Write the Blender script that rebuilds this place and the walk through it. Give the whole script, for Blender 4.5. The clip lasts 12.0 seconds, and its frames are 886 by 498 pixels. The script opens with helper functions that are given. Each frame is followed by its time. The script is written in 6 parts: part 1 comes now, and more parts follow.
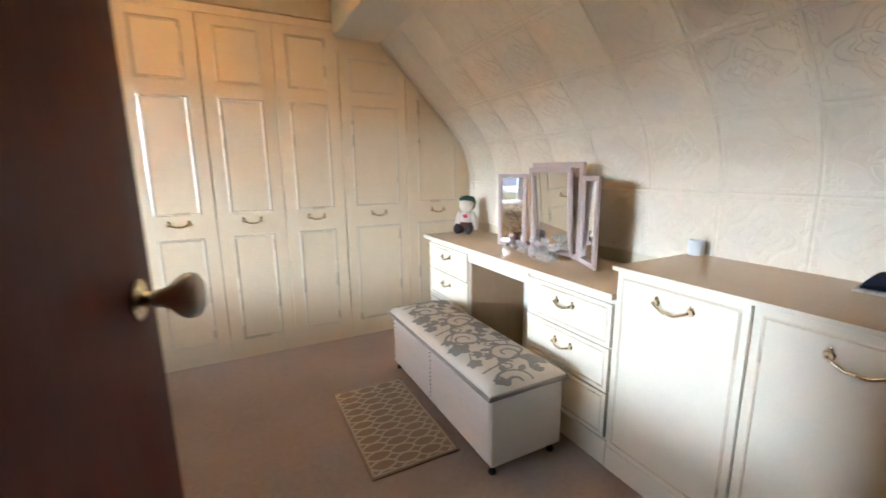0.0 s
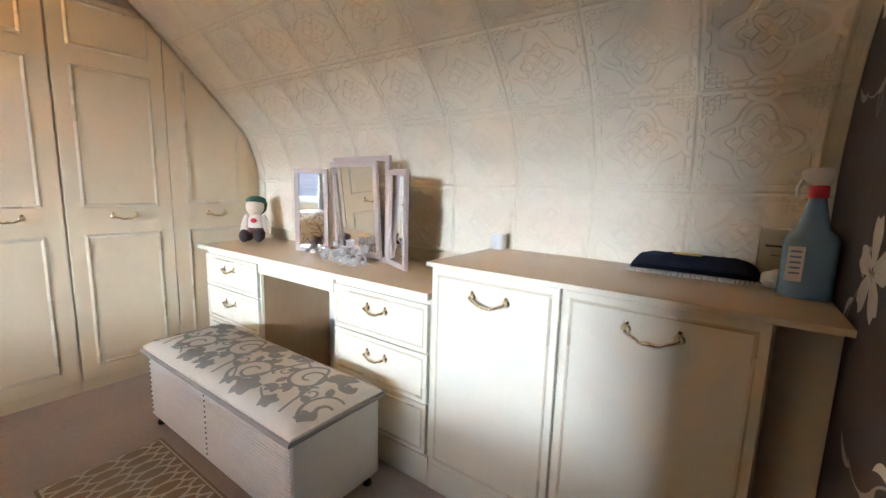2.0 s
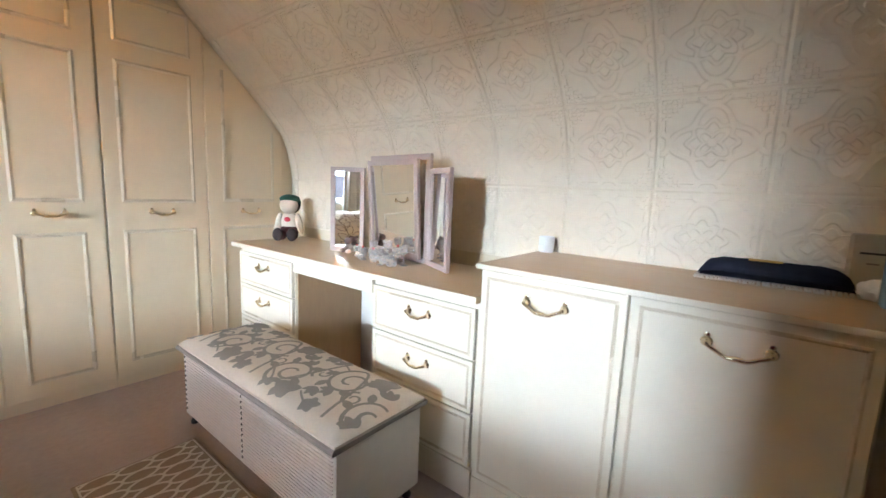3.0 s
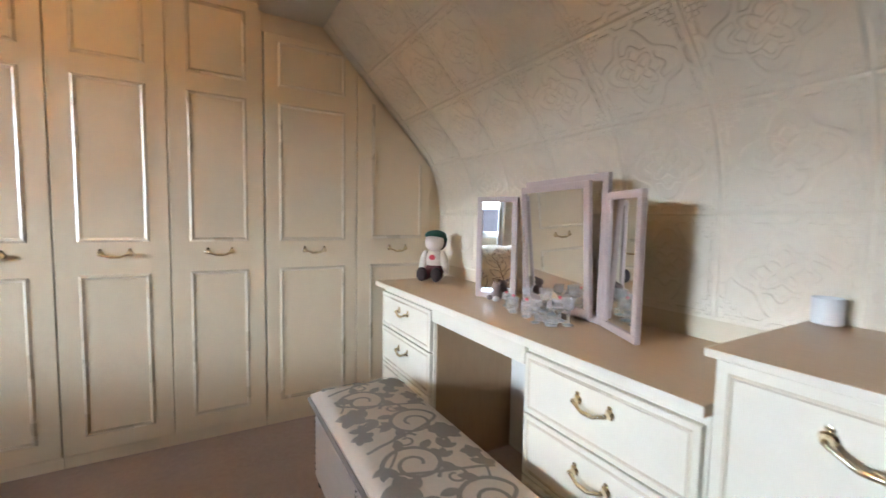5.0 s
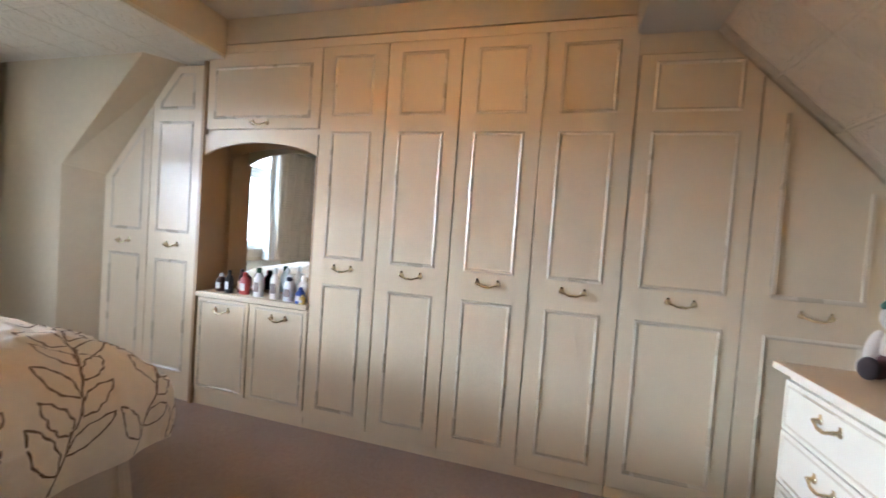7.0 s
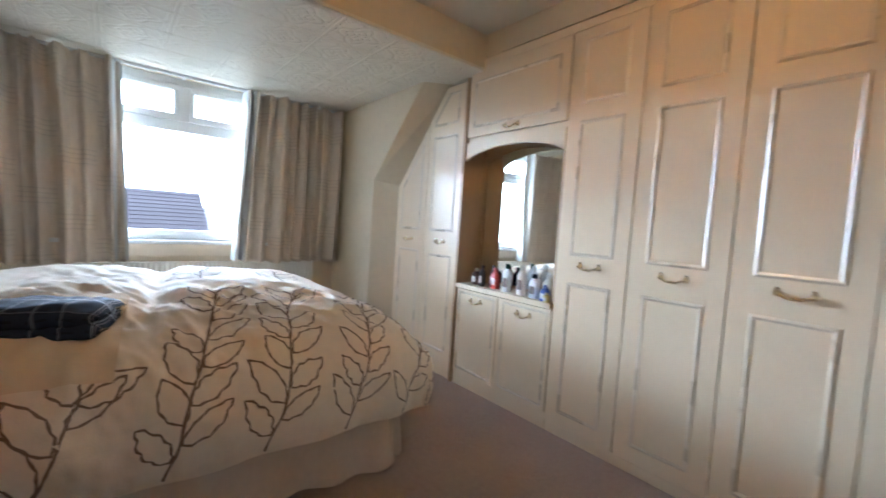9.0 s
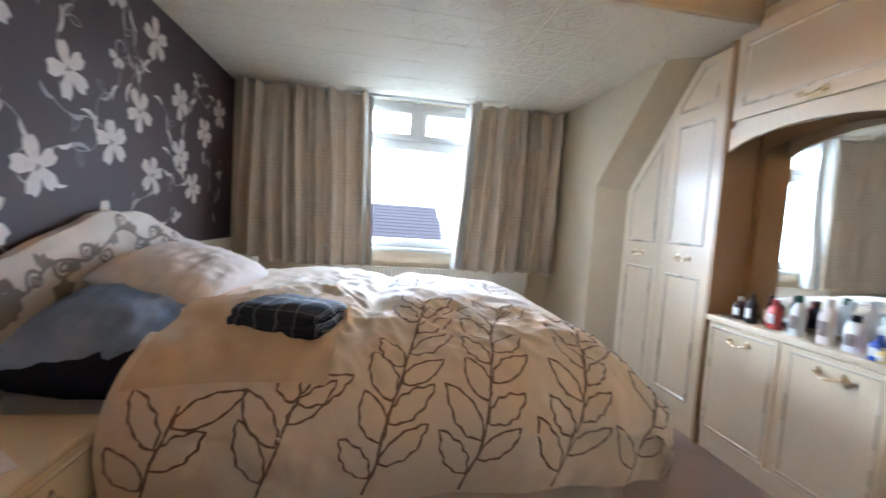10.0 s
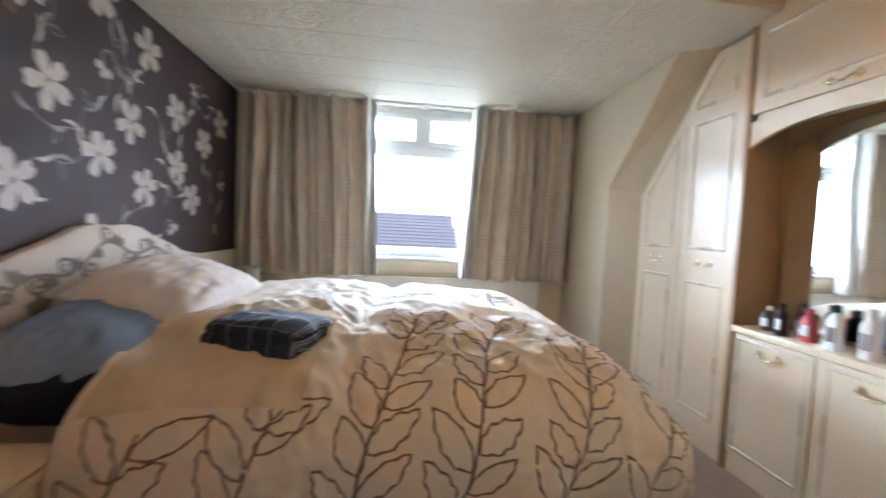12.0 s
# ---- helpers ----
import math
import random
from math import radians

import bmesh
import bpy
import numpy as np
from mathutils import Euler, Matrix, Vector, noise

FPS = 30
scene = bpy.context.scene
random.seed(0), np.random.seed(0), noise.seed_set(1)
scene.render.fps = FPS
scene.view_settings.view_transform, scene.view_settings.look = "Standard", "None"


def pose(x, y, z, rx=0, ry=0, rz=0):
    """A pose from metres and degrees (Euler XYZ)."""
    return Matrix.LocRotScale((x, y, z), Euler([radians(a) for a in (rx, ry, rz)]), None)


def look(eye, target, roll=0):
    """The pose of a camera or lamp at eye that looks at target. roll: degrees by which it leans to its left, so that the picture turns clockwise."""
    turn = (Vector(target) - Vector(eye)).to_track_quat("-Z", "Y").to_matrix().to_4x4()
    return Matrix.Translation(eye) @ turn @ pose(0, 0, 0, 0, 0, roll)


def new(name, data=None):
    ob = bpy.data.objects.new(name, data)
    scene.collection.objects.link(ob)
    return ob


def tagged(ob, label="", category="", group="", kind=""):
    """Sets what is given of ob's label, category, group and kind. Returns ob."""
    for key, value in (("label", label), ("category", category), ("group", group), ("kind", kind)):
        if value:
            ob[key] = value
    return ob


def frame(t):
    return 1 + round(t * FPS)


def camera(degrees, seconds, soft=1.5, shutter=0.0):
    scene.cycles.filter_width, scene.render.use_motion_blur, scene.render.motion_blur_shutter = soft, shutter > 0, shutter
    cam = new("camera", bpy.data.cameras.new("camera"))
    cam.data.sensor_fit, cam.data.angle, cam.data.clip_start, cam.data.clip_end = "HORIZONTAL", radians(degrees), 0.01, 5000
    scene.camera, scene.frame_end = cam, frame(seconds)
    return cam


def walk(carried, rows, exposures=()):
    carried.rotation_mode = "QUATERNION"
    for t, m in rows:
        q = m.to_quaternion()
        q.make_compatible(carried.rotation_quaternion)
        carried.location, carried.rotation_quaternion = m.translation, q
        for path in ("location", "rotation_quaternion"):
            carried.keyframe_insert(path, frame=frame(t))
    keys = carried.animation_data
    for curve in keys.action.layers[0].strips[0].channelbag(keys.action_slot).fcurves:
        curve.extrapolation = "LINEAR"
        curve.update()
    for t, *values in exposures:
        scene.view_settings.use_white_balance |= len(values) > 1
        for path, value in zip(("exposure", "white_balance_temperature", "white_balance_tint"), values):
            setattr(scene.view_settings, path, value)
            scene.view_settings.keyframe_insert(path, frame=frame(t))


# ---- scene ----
cam = camera(94.6, 12.0, shutter=0.4)
PATH = [
    (0, (1.76, 3.003, 1.27), (2.656, 4.75, 0.888), -0.6),
    (0.5, (1.851, 3.156, 1.236), (3.029, 4.715, 0.809), -0.1),
    (1, (1.9, 3.207, 1.191), (3.292, 4.597, 0.832), 0.3),
    (1.5, (1.913, 3.204, 1.172), (3.446, 4.446, 0.848), 0.8),
    (2, (1.931, 3.206, 1.155), (3.539, 4.358, 0.859), 1.6),
    (2.5, (1.93, 3.263, 1.132), (3.524, 4.439, 0.854), 2.2),
    (2.7, (1.915, 3.294, 1.129), (3.497, 4.484, 0.85), 2.4),
    (4.5, (2.129, 3.564, 1.127), (3.362, 5.128, 0.951), 1.0),
    (5, (2.226, 3.668, 1.132), (3.228, 5.393, 0.988), 1.1),
    (5.5, (2.243, 3.771, 1.142), (2.963, 5.634, 1.028), 1.6),
    (6, (2.218, 3.833, 1.152), (2.521, 5.809, 1.089), 2.6),
    (6.5, (2.17, 3.875, 1.15), (2.034, 5.87, 1.117), 3.9),
    (7, (2.216, 3.937, 1.18), (1.663, 5.858, 1.113), 4.1),
    (7.2, (2.225, 3.943, 1.189), (1.562, 5.828, 1.103), 4.4),
    (8.8, (2.246, 4.025, 1.116), (0.812, 5.415, 1.004), 3.7),
    (9, (2.198, 4.061, 1.122), (0.653, 5.325, 1.005), 3.7),
    (9.5, (2.05, 4.148, 1.152), (0.241, 4.99, 1.021), 3.6),
    (10, (1.945, 4.199, 1.118), (-0.024, 4.523, 0.985), 3.8),
    (10.5, (1.915, 4.262, 1.107), (-0.075, 4.117, 0.973), 3.8),
    (11, (1.916, 4.301, 1.124), (-0.045, 3.927, 1.009), 3.7),
    (11.5, (1.91, 4.299, 1.111), (-0.064, 3.994, 1.015), 3.1),
    (12, (1.842, 4.314, 1.121), (-0.142, 4.548, 1.022), 2.8),
]
EXPOSURES = [(0, 1.12, 5850, 10), (2.7, 1.10, 5850, 10), (4.5, 0.70, 5850, 11), (5.5, 0.60, 5850, 11), (6.2, 0.60, 5700, 12), (7, 0.60, 5650, 13), (9, 0.52, 5400, 11), (10, 0.66, 5500, 12), (10.7, 0.80, 6000, 16), (11.5, 0.84, 6000, 16), (12, 0.76, 5650, 12)]
walk(cam, [(t, look(eye, target, roll)) for t, eye, target, roll in PATH], EXPOSURES)

SKY, BULB, DAY = 0.12, 26.0, 31000.0

# ---- world, daylight, exposure ----
world = bpy.data.worlds.new("sky")
scene.world = world
world.use_nodes = True
wn = world.node_tree.nodes
sky = wn.new("ShaderNodeTexSky")
sky.sky_type = 'NISHITA'
sky.sun_disc = False
sky.sun_elevation = radians(38)
sky.sun_rotation = radians(60)
sky.air_density, sky.dust_density, sky.ozone_density = 1.0, 1.0, 2.0
wn["Background"].inputs["Strength"].default_value = SKY
world.node_tree.links.new(sky.outputs["Color"], wn["Background"].inputs["Color"])
sun = new("sun", bpy.data.lights.new("sun", "SUN"))
sun.data.energy, sun.data.angle, sun.data.color = 1.5, radians(20), (1.0, 0.97, 0.92)
sun.matrix_world = look((14, -4, 16), (0, 4, 0))

# warm bulb inside the ceiling lamp's shade
bulb_light = new("bulb_light", bpy.data.lights.new("bulb_light", "POINT"))
bulb_light.data.energy, bulb_light.data.color = BULB, (1.0, 0.585, 0.22)
bulb_light.data.shadow_soft_size = 0.05
bulb_light.location = (1.55, 4.95, 2.13)

# bright band of overcast sky over the roofs, shining in through the window
sky_light = new("window_sky_light", bpy.data.lights.new("window_sky_light", "AREA"))
sky_light.data.shape = 'RECTANGLE'
sky_light.data.size, sky_light.data.size_y = 37.0, 2.8
sky_light.data.spread = radians(150)
sky_light.data.energy, sky_light.data.color = DAY, (0.76, 0.89, 1.0)
sky_light.matrix_world = look((-30.0, -0.5, 5.35), (0.0, 4.53, 1.30))

# ---- materials ----
def mat(name, rgb, rough=0.5, metal=0.0, var=0.08, scale=8.0, bump=0.0, bscale=60.0, coat=0.0, spec=0.5, sheen=0.0, alpha=1.0, trans=0.0, ior=1.45, stretch=(1, 1, 1), per_object=0.0):
    m = bpy.data.materials.new(name)
    m.use_nodes = True
    nt = m.node_tree
    n, l = nt.nodes, nt.links
    b = n["Principled BSDF"]
    b.inputs["Roughness"].default_value = rough
    b.inputs["Metallic"].default_value = metal
    b.inputs["Coat Weight"].default_value = coat
    b.inputs["Specular IOR Level"].default_value = spec
    b.inputs["Sheen Weight"].default_value = sheen
    b.inputs["Transmission Weight"].default_value = trans
    b.inputs["IOR"].default_value = ior
    co = n.new("ShaderNodeTexCoord")
    mp = n.new("ShaderNodeMapping")
    mp.inputs["Scale"].default_value = stretch
    l.new(co.outputs["Object"], mp.inputs["Vector"])
    big = n.new("ShaderNodeTexNoise")
    big.inputs["Scale"].default_value = scale * 0.25
    big.inputs["Detail"].default_value = 3
    fine = n.new("ShaderNodeTexNoise")
    fine.inputs["Scale"].default_value = scale * 4
    fine.inputs["Detail"].default_value = 4
    for t in (big, fine):
        l.new(mp.outputs["Vector"], t.inputs["Vector"])
    mix = n.new("ShaderNodeMath")
    mix.operation = 'ADD'
    l.new(big.outputs["Fac"], mix.inputs[0])
    l.new(fine.outputs["Fac"], mix.inputs[1])
    ramp = n.new("ShaderNodeMapRange")
    ramp.inputs["From Min"].default_value, ramp.inputs["From Max"].default_value = 0.6, 1.4
    ramp.inputs["To Min"].default_value, ramp.inputs["To Max"].default_value = 1 - var, 1 + var
    l.new(mix.outputs[0], ramp.inputs["Value"])
    src = ramp.outputs["Result"]
    if per_object:
        oi = n.new("ShaderNodeObjectInfo")
        mr = n.new("ShaderNodeMapRange")
        mr.inputs["To Min"].default_value, mr.inputs["To Max"].default_value = 1 - per_object, 1 + per_object
        l.new(oi.outputs["Random"], mr.inputs["Value"])
        mm = n.new("ShaderNodeMath")
        mm.operation = 'MULTIPLY'
        l.new(src, mm.inputs[0])
        l.new(mr.outputs["Result"], mm.inputs[1])
        src = mm.outputs[0]
    vm = n.new("ShaderNodeVectorMath")
    vm.operation = 'SCALE'
    vm.inputs[0].default_value = rgb
    l.new(src, vm.inputs["Scale"])
    l.new(vm.outputs["Vector"], b.inputs["Base Color"])
    rr = n.new("ShaderNodeMapRange")
    rr.inputs["From Min"].default_value, rr.inputs["From Max"].default_value = 0.3, 0.7
    rr.inputs["To Min"].default_value, rr.inputs["To Max"].default_value = max(rough - 0.06, 0.0), min(rough + 0.06, 1)
    l.new(big.outputs["Fac"], rr.inputs["Value"])
    l.new(rr.outputs["Result"], b.inputs["Roughness"])
    if bump:
        bt = n.new("ShaderNodeTexNoise")
        bt.inputs["Scale"].default_value = bscale
        bt.inputs["Detail"].default_value = 5
        l.new(mp.outputs["Vector"], bt.inputs["Vector"])
        bp = n.new("ShaderNodeBump")
        bp.inputs["Strength"].default_value = bump
        bp.inputs["Distance"].default_value = 0.01
        l.new(bt.outputs["Fac"], bp.inputs["Height"])
        l.new(bp.outputs["Normal"], b.inputs["Normal"])
    return m


def glass(name, tint=(1, 1, 1), rough=0.0, ior=1.45):
    m = bpy.data.materials.new(name)
    m.use_nodes = True
    b = m.node_tree.nodes["Principled BSDF"]
    b.inputs["Base Color"].default_value = (*tint, 1)
    b.inputs["Roughness"].default_value = rough
    b.inputs["Transmission Weight"].default_value = 1.0
    b.inputs["IOR"].default_value = ior
    return m


def emboss(name, rgb, rough, distance):
    """Moulded decorative tile: rosette, ring, corner fret, laid out by the tile's UV."""
    m = mat(name, rgb, rough, var=0.04, scale=6, per_object=0.02)
    nt = m.node_tree
    n, l = nt.nodes, nt.links

    def op(kind, a, b=None, c=None):
        x = n.new("ShaderNodeMath")
        x.operation = kind
        for i, v in enumerate((a, b, c)):
            if v is None:
                continue
            if isinstance(v, (int, float)):
                x.inputs[i].default_value = v
            else:
                l.new(v, x.inputs[i])
        return x.outputs[0]

    def line(d, at, w):
        e = op('ABSOLUTE', op('SUBTRACT', d, at))
        return op('MAXIMUM', op('SUBTRACT', 1.0, op('DIVIDE', e, w)), 0.0)

    uv = n.new("ShaderNodeUVMap")
    sep = n.new("ShaderNodeSeparateXYZ")
    l.new(uv.outputs["UV"], sep.inputs[0])
    x = op('SUBTRACT', op('MULTIPLY', sep.outputs["X"], 2.0), 1.0)
    y = op('SUBTRACT', op('MULTIPLY', sep.outputs["Y"], 2.0), 1.0)
    a, b = op('ABSOLUTE', x), op('ABSOLUTE', y)
    r = op('SQRT', op('ADD', op('MULTIPLY', x, x), op('MULTIPLY', y, y)))
    th = op('ARCTAN2', y, x)
    c4 = op('COSINE', op('MULTIPLY', th, 4.0))
    c8 = op('COSINE', op('MULTIPLY', th, 8.0))
    box_d = op('MAXIMUM', a, b)
    ca, cb = op('SUBTRACT', 1.0, a), op('SUBTRACT', 1.0, b)
    cr = op('SQRT', op('ADD', op('MULTIPLY', ca, ca), op('MULTIPLY', cb, cb)))
    far, near_ = op('SUBTRACT', box_d, 0.98), op('MINIMUM', a, b)
    mid = op('SQRT', op('ADD', op('MULTIPLY', far, far), op('MULTIPLY', near_, near_)))
    inner = op('LESS_THAN', box_d, 0.93)
    wave = op('MULTIPLY', op('SINE', op('MULTIPLY', a, 34.0)), op('SINE', op('MULTIPLY', b, 34.0)))
    fret = op('MULTIPLY', op('MINIMUM', op('MAXIMUM', op('MULTIPLY', wave, 2.5), 0.0), 1.0), op('LESS_THAN', cr, 0.52))
    parts = [
        line(op('SUBTRACT', r, op('MULTIPLY', c4, 0.13)), 0.62, 0.085),
        line(op('SUBTRACT', r, op('MULTIPLY', c8, 0.05)), 0.40, 0.06),
        line(op('ADD', r, op('MULTIPLY', c4, 0.10)), 0.22, 0.08),
        line(r, 0.03, 0.08),
        op('MULTIPLY', fret, inner),
        op('MULTIPLY', line(op('ADD', mid, op('MULTIPLY', c8, 0.03)), 0.22, 0.06), inner),
        line(box_d, 0.84, 0.02),
    ]
    h = parts[0]
    for p in parts[1:]:
        h = op('MAXIMUM', h, p)
    h = op('SMOOTH_MIN', op('MULTIPLY', h, 1.6), 0.8, 0.25)
    bp = n.new("ShaderNodeBump")
    bp.inputs["Strength"].default_value = 0.9
    bp.inputs["Distance"].default_value = distance
    l.new(h, bp.inputs["Height"])
    l.new(bp.outputs["Normal"], n["Principled BSDF"].inputs["Normal"])
    return m


CREAM = mat("cream_lacquer", (0.77, 0.635, 0.445), 0.38, var=0.03, scale=3, coat=0.06, spec=0.35, bump=0.02, bscale=30)
CREAM2 = mat("cream_dresser", (0.79, 0.71, 0.575), 0.38, var=0.03, scale=3, coat=0.06, spec=0.35, bump=0.02, bscale=30)
BEAD = mat("gilt_cream_moulding", (0.72, 0.60, 0.43), 0.29, var=0.03, scale=14, coat=0.6, bump=0.02, bscale=9, spec=0.9, ior=1.75)
OAK = mat("beech_laminate", (0.59, 0.41, 0.245), 0.36, var=0.05, scale=9, stretch=(4, 1, 4))
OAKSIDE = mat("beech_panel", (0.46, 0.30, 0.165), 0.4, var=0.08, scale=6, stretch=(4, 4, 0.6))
CARPET = mat("pinkish_beige_carpet", (0.47, 0.342, 0.282), 0.95, var=0.16, scale=10, bump=0.9, bscale=420, sheen=0.25, spec=0.1)
PLASTER = mat("cream_plaster", (0.68, 0.575, 0.41), 0.8, var=0.04, scale=5, bump=0.12, bscale=90)
CEILW = mat("white_ceiling_paint", (0.66, 0.60, 0.50), 0.75, var=0.03, scale=4, bump=0.1, bscale=80)
TILE = emboss("embossed_tile", (0.77, 0.675, 0.53), 0.55, 0.0034)
CTILE = emboss("embossed_ceiling_tile", (0.78, 0.715, 0.59), 0.36, 0.0050)
WALLPAPER = mat("aubergine_wallpaper", (0.064, 0.040, 0.037), 0.62, var=0.10, scale=30, bump=0.08, bscale=240)
PETAL = mat("silver_cream_print", (0.64, 0.55, 0.475), 0.5, var=0.08, scale=24)
TENDRIL = mat("grey_taupe_print", (0.36, 0.30, 0.275), 0.5, var=0.14, scale=30)
STAMEN = mat("brown_grey_print", (0.22, 0.17, 0.15), 0.6)
BRASS = mat("worn_brass", (0.85, 0.73, 0.52), 0.16, metal=1.0, var=0.12, scale=30)
CHROME = mat("chrome", (0.8, 0.8, 0.8), 0.12, metal=1.0, var=0.02)
MIRROR = mat("mirror_silver", (0.88, 0.90, 0.90), 0.01, metal=1.0, var=0.0)
MIRROR.node_tree.nodes["Principled BSDF"].inputs["Roughness"].default_value = 0.0
for lk in list(MIRROR.node_tree.links):
    if lk.to_socket.name == "Roughness":
        MIRROR.node_tree.links.remove(lk)
MAHOG = mat("red_mahogany", (0.10, 0.017, 0.008), 0.55, var=0.35, scale=5, stretch=(6, 6, 0.5), spec=0.18)
PORCELAIN = mat("pale_knob", (0.86, 0.80, 0.72), 0.2, var=0.08, scale=20, coat=0.5)
UPVC = mat("white_upvc", (0.76, 0.76, 0.74), 0.35, var=0.02)
BOARD = mat("cream_board", (0.74, 0.64, 0.50), 0.55, var=0.04)
RAD = mat("radiator_enamel", (0.82, 0.78, 0.70), 0.4, var=0.02)
CURTAIN = mat("beige_curtain_weave", (0.70, 0.595, 0.475), 0.9, var=0.12, scale=14, bump=0.25, bscale=500, sheen=0.2, stretch=(1, 1, 0.25))
cn, ck = CURTAIN.node_tree.nodes, CURTAIN.node_tree.links
cco, csep = cn.new("ShaderNodeTexCoord"), cn.new("ShaderNodeSeparateXYZ")
ck.new(cco.outputs["Object"], csep.inputs[0])


def cmath(kind, a, b):
    x = cn.new("ShaderNodeMath")
    x.operation = kind
    for i, v in enumerate((a, b)):
        if isinstance(v, (int, float)):
            x.inputs[i].default_value = v
        else:
            ck.new(v, x.inputs[i])
    return x.outputs[0]


# groups of three woven lines, staggered from width to width of the cloth
cblock = cmath('FLOOR', cmath('MULTIPLY', csep.outputs["Y"], 5.0), 0.0)
crow = cmath('FRACT', cmath('ADD', cmath('MULTIPLY', csep.outputs["Z"], 2.2), cmath('MULTIPLY', cblock, 0.37)), 0.0)
cthree = cmath('LESS_THAN', cmath('FRACT', cmath('MULTIPLY', crow, 14.0), 0.0), 0.28)
cmask = cmath('MULTIPLY', cmath('MULTIPLY', cthree, cmath('LESS_THAN', crow, 0.235)), 0.16)
cbase = CURTAIN.node_tree.nodes["Principled BSDF"].inputs["Base Color"].links[0].from_socket
cmix = cn.new("ShaderNodeMix")
cmix.data_type = 'RGBA'
ck.new(cmask, cmix.inputs["Factor"])
ck.new(cbase, cmix.inputs["A"])
cmix.inputs["B"].default_value = (0.22, 0.17, 0.13, 1)
ck.new(cmix.outputs["Result"], CURTAIN.node_tree.nodes["Principled BSDF"].inputs["Base Color"])
LINING = mat("curtain_lining", (0.80, 0.80, 0.78), 0.9, var=0.05)
DUVET = mat("cream_cotton", (0.83, 0.715, 0.57), 0.9, var=0.05, scale=8, bump=0.18, bscale=180, sheen=0.15)
FLAP = mat("ivory_cotton_sheet", (0.72, 0.57, 0.39), 0.9, var=0.05, scale=8, bump=0.15, bscale=200)
CORD = mat("brown_embroidery", (0.23, 0.155, 0.11), 0.9, var=0.25, scale=60, bump=0.4, bscale=300)
VALANCE = mat("valance_cotton", (0.66, 0.53, 0.42), 0.92, var=0.06, scale=10, bump=0.1, bscale=200)
PILLOW = mat("pale_pink_cotton", (0.82, 0.74, 0.68), 0.9, var=0.05, scale=8, bump=0.15, bscale=180)
BLUE = mat("slate_blue_cotton", (0.235, 0.305, 0.42), 0.95, var=0.12, scale=8, bump=0.15, bscale=180, spec=0.15)
NAVY = mat("navy_cotton", (0.020, 0.022, 0.036), 0.95, var=0.2, scale=10, spec=0.08)
MATTRESS = mat("mattress_ticking", (0.70, 0.66, 0.60), 0.9, var=0.05)
DAMASK = mat("cream_damask", (0.68, 0.60, 0.51), 0.8, var=0.06, scale=20, bump=0.25, bscale=350)
BENCHP = mat("pale_grey_print", (0.29, 0.27, 0.235), 0.85, var=0.12, scale=40, bump=0.2, bscale=300)
GREYP = mat("grey_flock_print", (0.25, 0.215, 0.18), 0.85, var=0.12, scale=40, bump=0.2, bscale=300)
PIPING = mat("grey_piping", (0.30, 0.265, 0.235), 0.85, var=0.1, scale=40)
PINKVENEER = mat("pinkish_white_vinyl", (0.72, 0.645, 0.60), 0.45, var=0.05, scale=8, bump=0.3, bscale=40, stretch=(1, 0.5, 9))
WHITEVINYL = mat("white_vinyl", (0.76, 0.72, 0.65), 0.4, var=0.04, scale=6)
RUGBASE = mat("taupe_rug", (0.29, 0.205, 0.145), 0.95, var=0.14, scale=30, bump=0.6, bscale=400)
RUGLINE = mat("ivory_rug_pile", (0.62, 0.53, 0.43), 0.95, var=0.08, scale=40, bump=0.5, bscale=400)
BLACK = mat("black_plastic", (0.025, 0.022, 0.02), 0.4)
DARKMETAL = mat("dark_castor", (0.05, 0.042, 0.036), 0.4, metal=0.6)
SHADE = mat("cream_lampshade", (0.74, 0.67, 0.55), 0.85, var=0.03, scale=20, bump=0.1, bscale=300)
CERAMIC = mat("cream_ceramic", (0.72, 0.63, 0.46), 0.18, var=0.04, coat=0.5)
GLASS = glass("clear_glass")
LITSHADE = mat("lit_fabric_shade", (0.80, 0.70, 0.52), 0.9, var=0.03, scale=20)
ln, ll = LITSHADE.node_tree.nodes, LITSHADE.node_tree.links
lt_, lm_ = ln.new("ShaderNodeBsdfTranslucent"), ln.new("ShaderNodeMixShader")
lt_.inputs["Color"].default_value = (0.90, 0.78, 0.58, 1)
lm_.inputs[0].default_value = 0.7
ll.new(ln["Principled BSDF"].outputs[0], lm_.inputs[1])
ll.new(lt_.outputs[0], lm_.inputs[2])
ll.new(lm_.outputs[0], ln["Material Output"].inputs["Surface"])
WATER = glass("water", ior=1.33)
PANE = glass("window_pane", ior=1.02)


# ---- building helpers ----
def world_of(ob):
    v = Vector(ob.location)
    while ob.parent:
        ob = ob.parent
        v += ob.location
    return v


def thing(name, at, label, category, group="", kind=""):
    ob = new(name)
    ob.location = at
    ob.empty_display_size = 0.1
    return tagged(ob, label, category, group, kind)


def finish(name, bm, material, smooth):
    me = bpy.data.meshes.new(name)
    bmesh.ops.recalc_face_normals(bm, faces=bm.faces[:])
    bm.to_mesh(me)
    bm.free()
    me.materials.append(material)
    if smooth:
        for p in me.polygons:
            p.use_smooth = True
        if smooth is not True:
            me.set_sharp_from_angle(angle=radians(smooth))
    return me


def part(name, bm, material, parent, label="", smooth=35):
    """One mesh, given in world coordinates, as a part of parent."""
    bmesh.ops.translate(bm, verts=bm.verts[:], vec=-world_of(parent))
    ob = new(name, finish(name, bm, material, smooth))
    ob.parent = parent
    return tagged(ob, label)


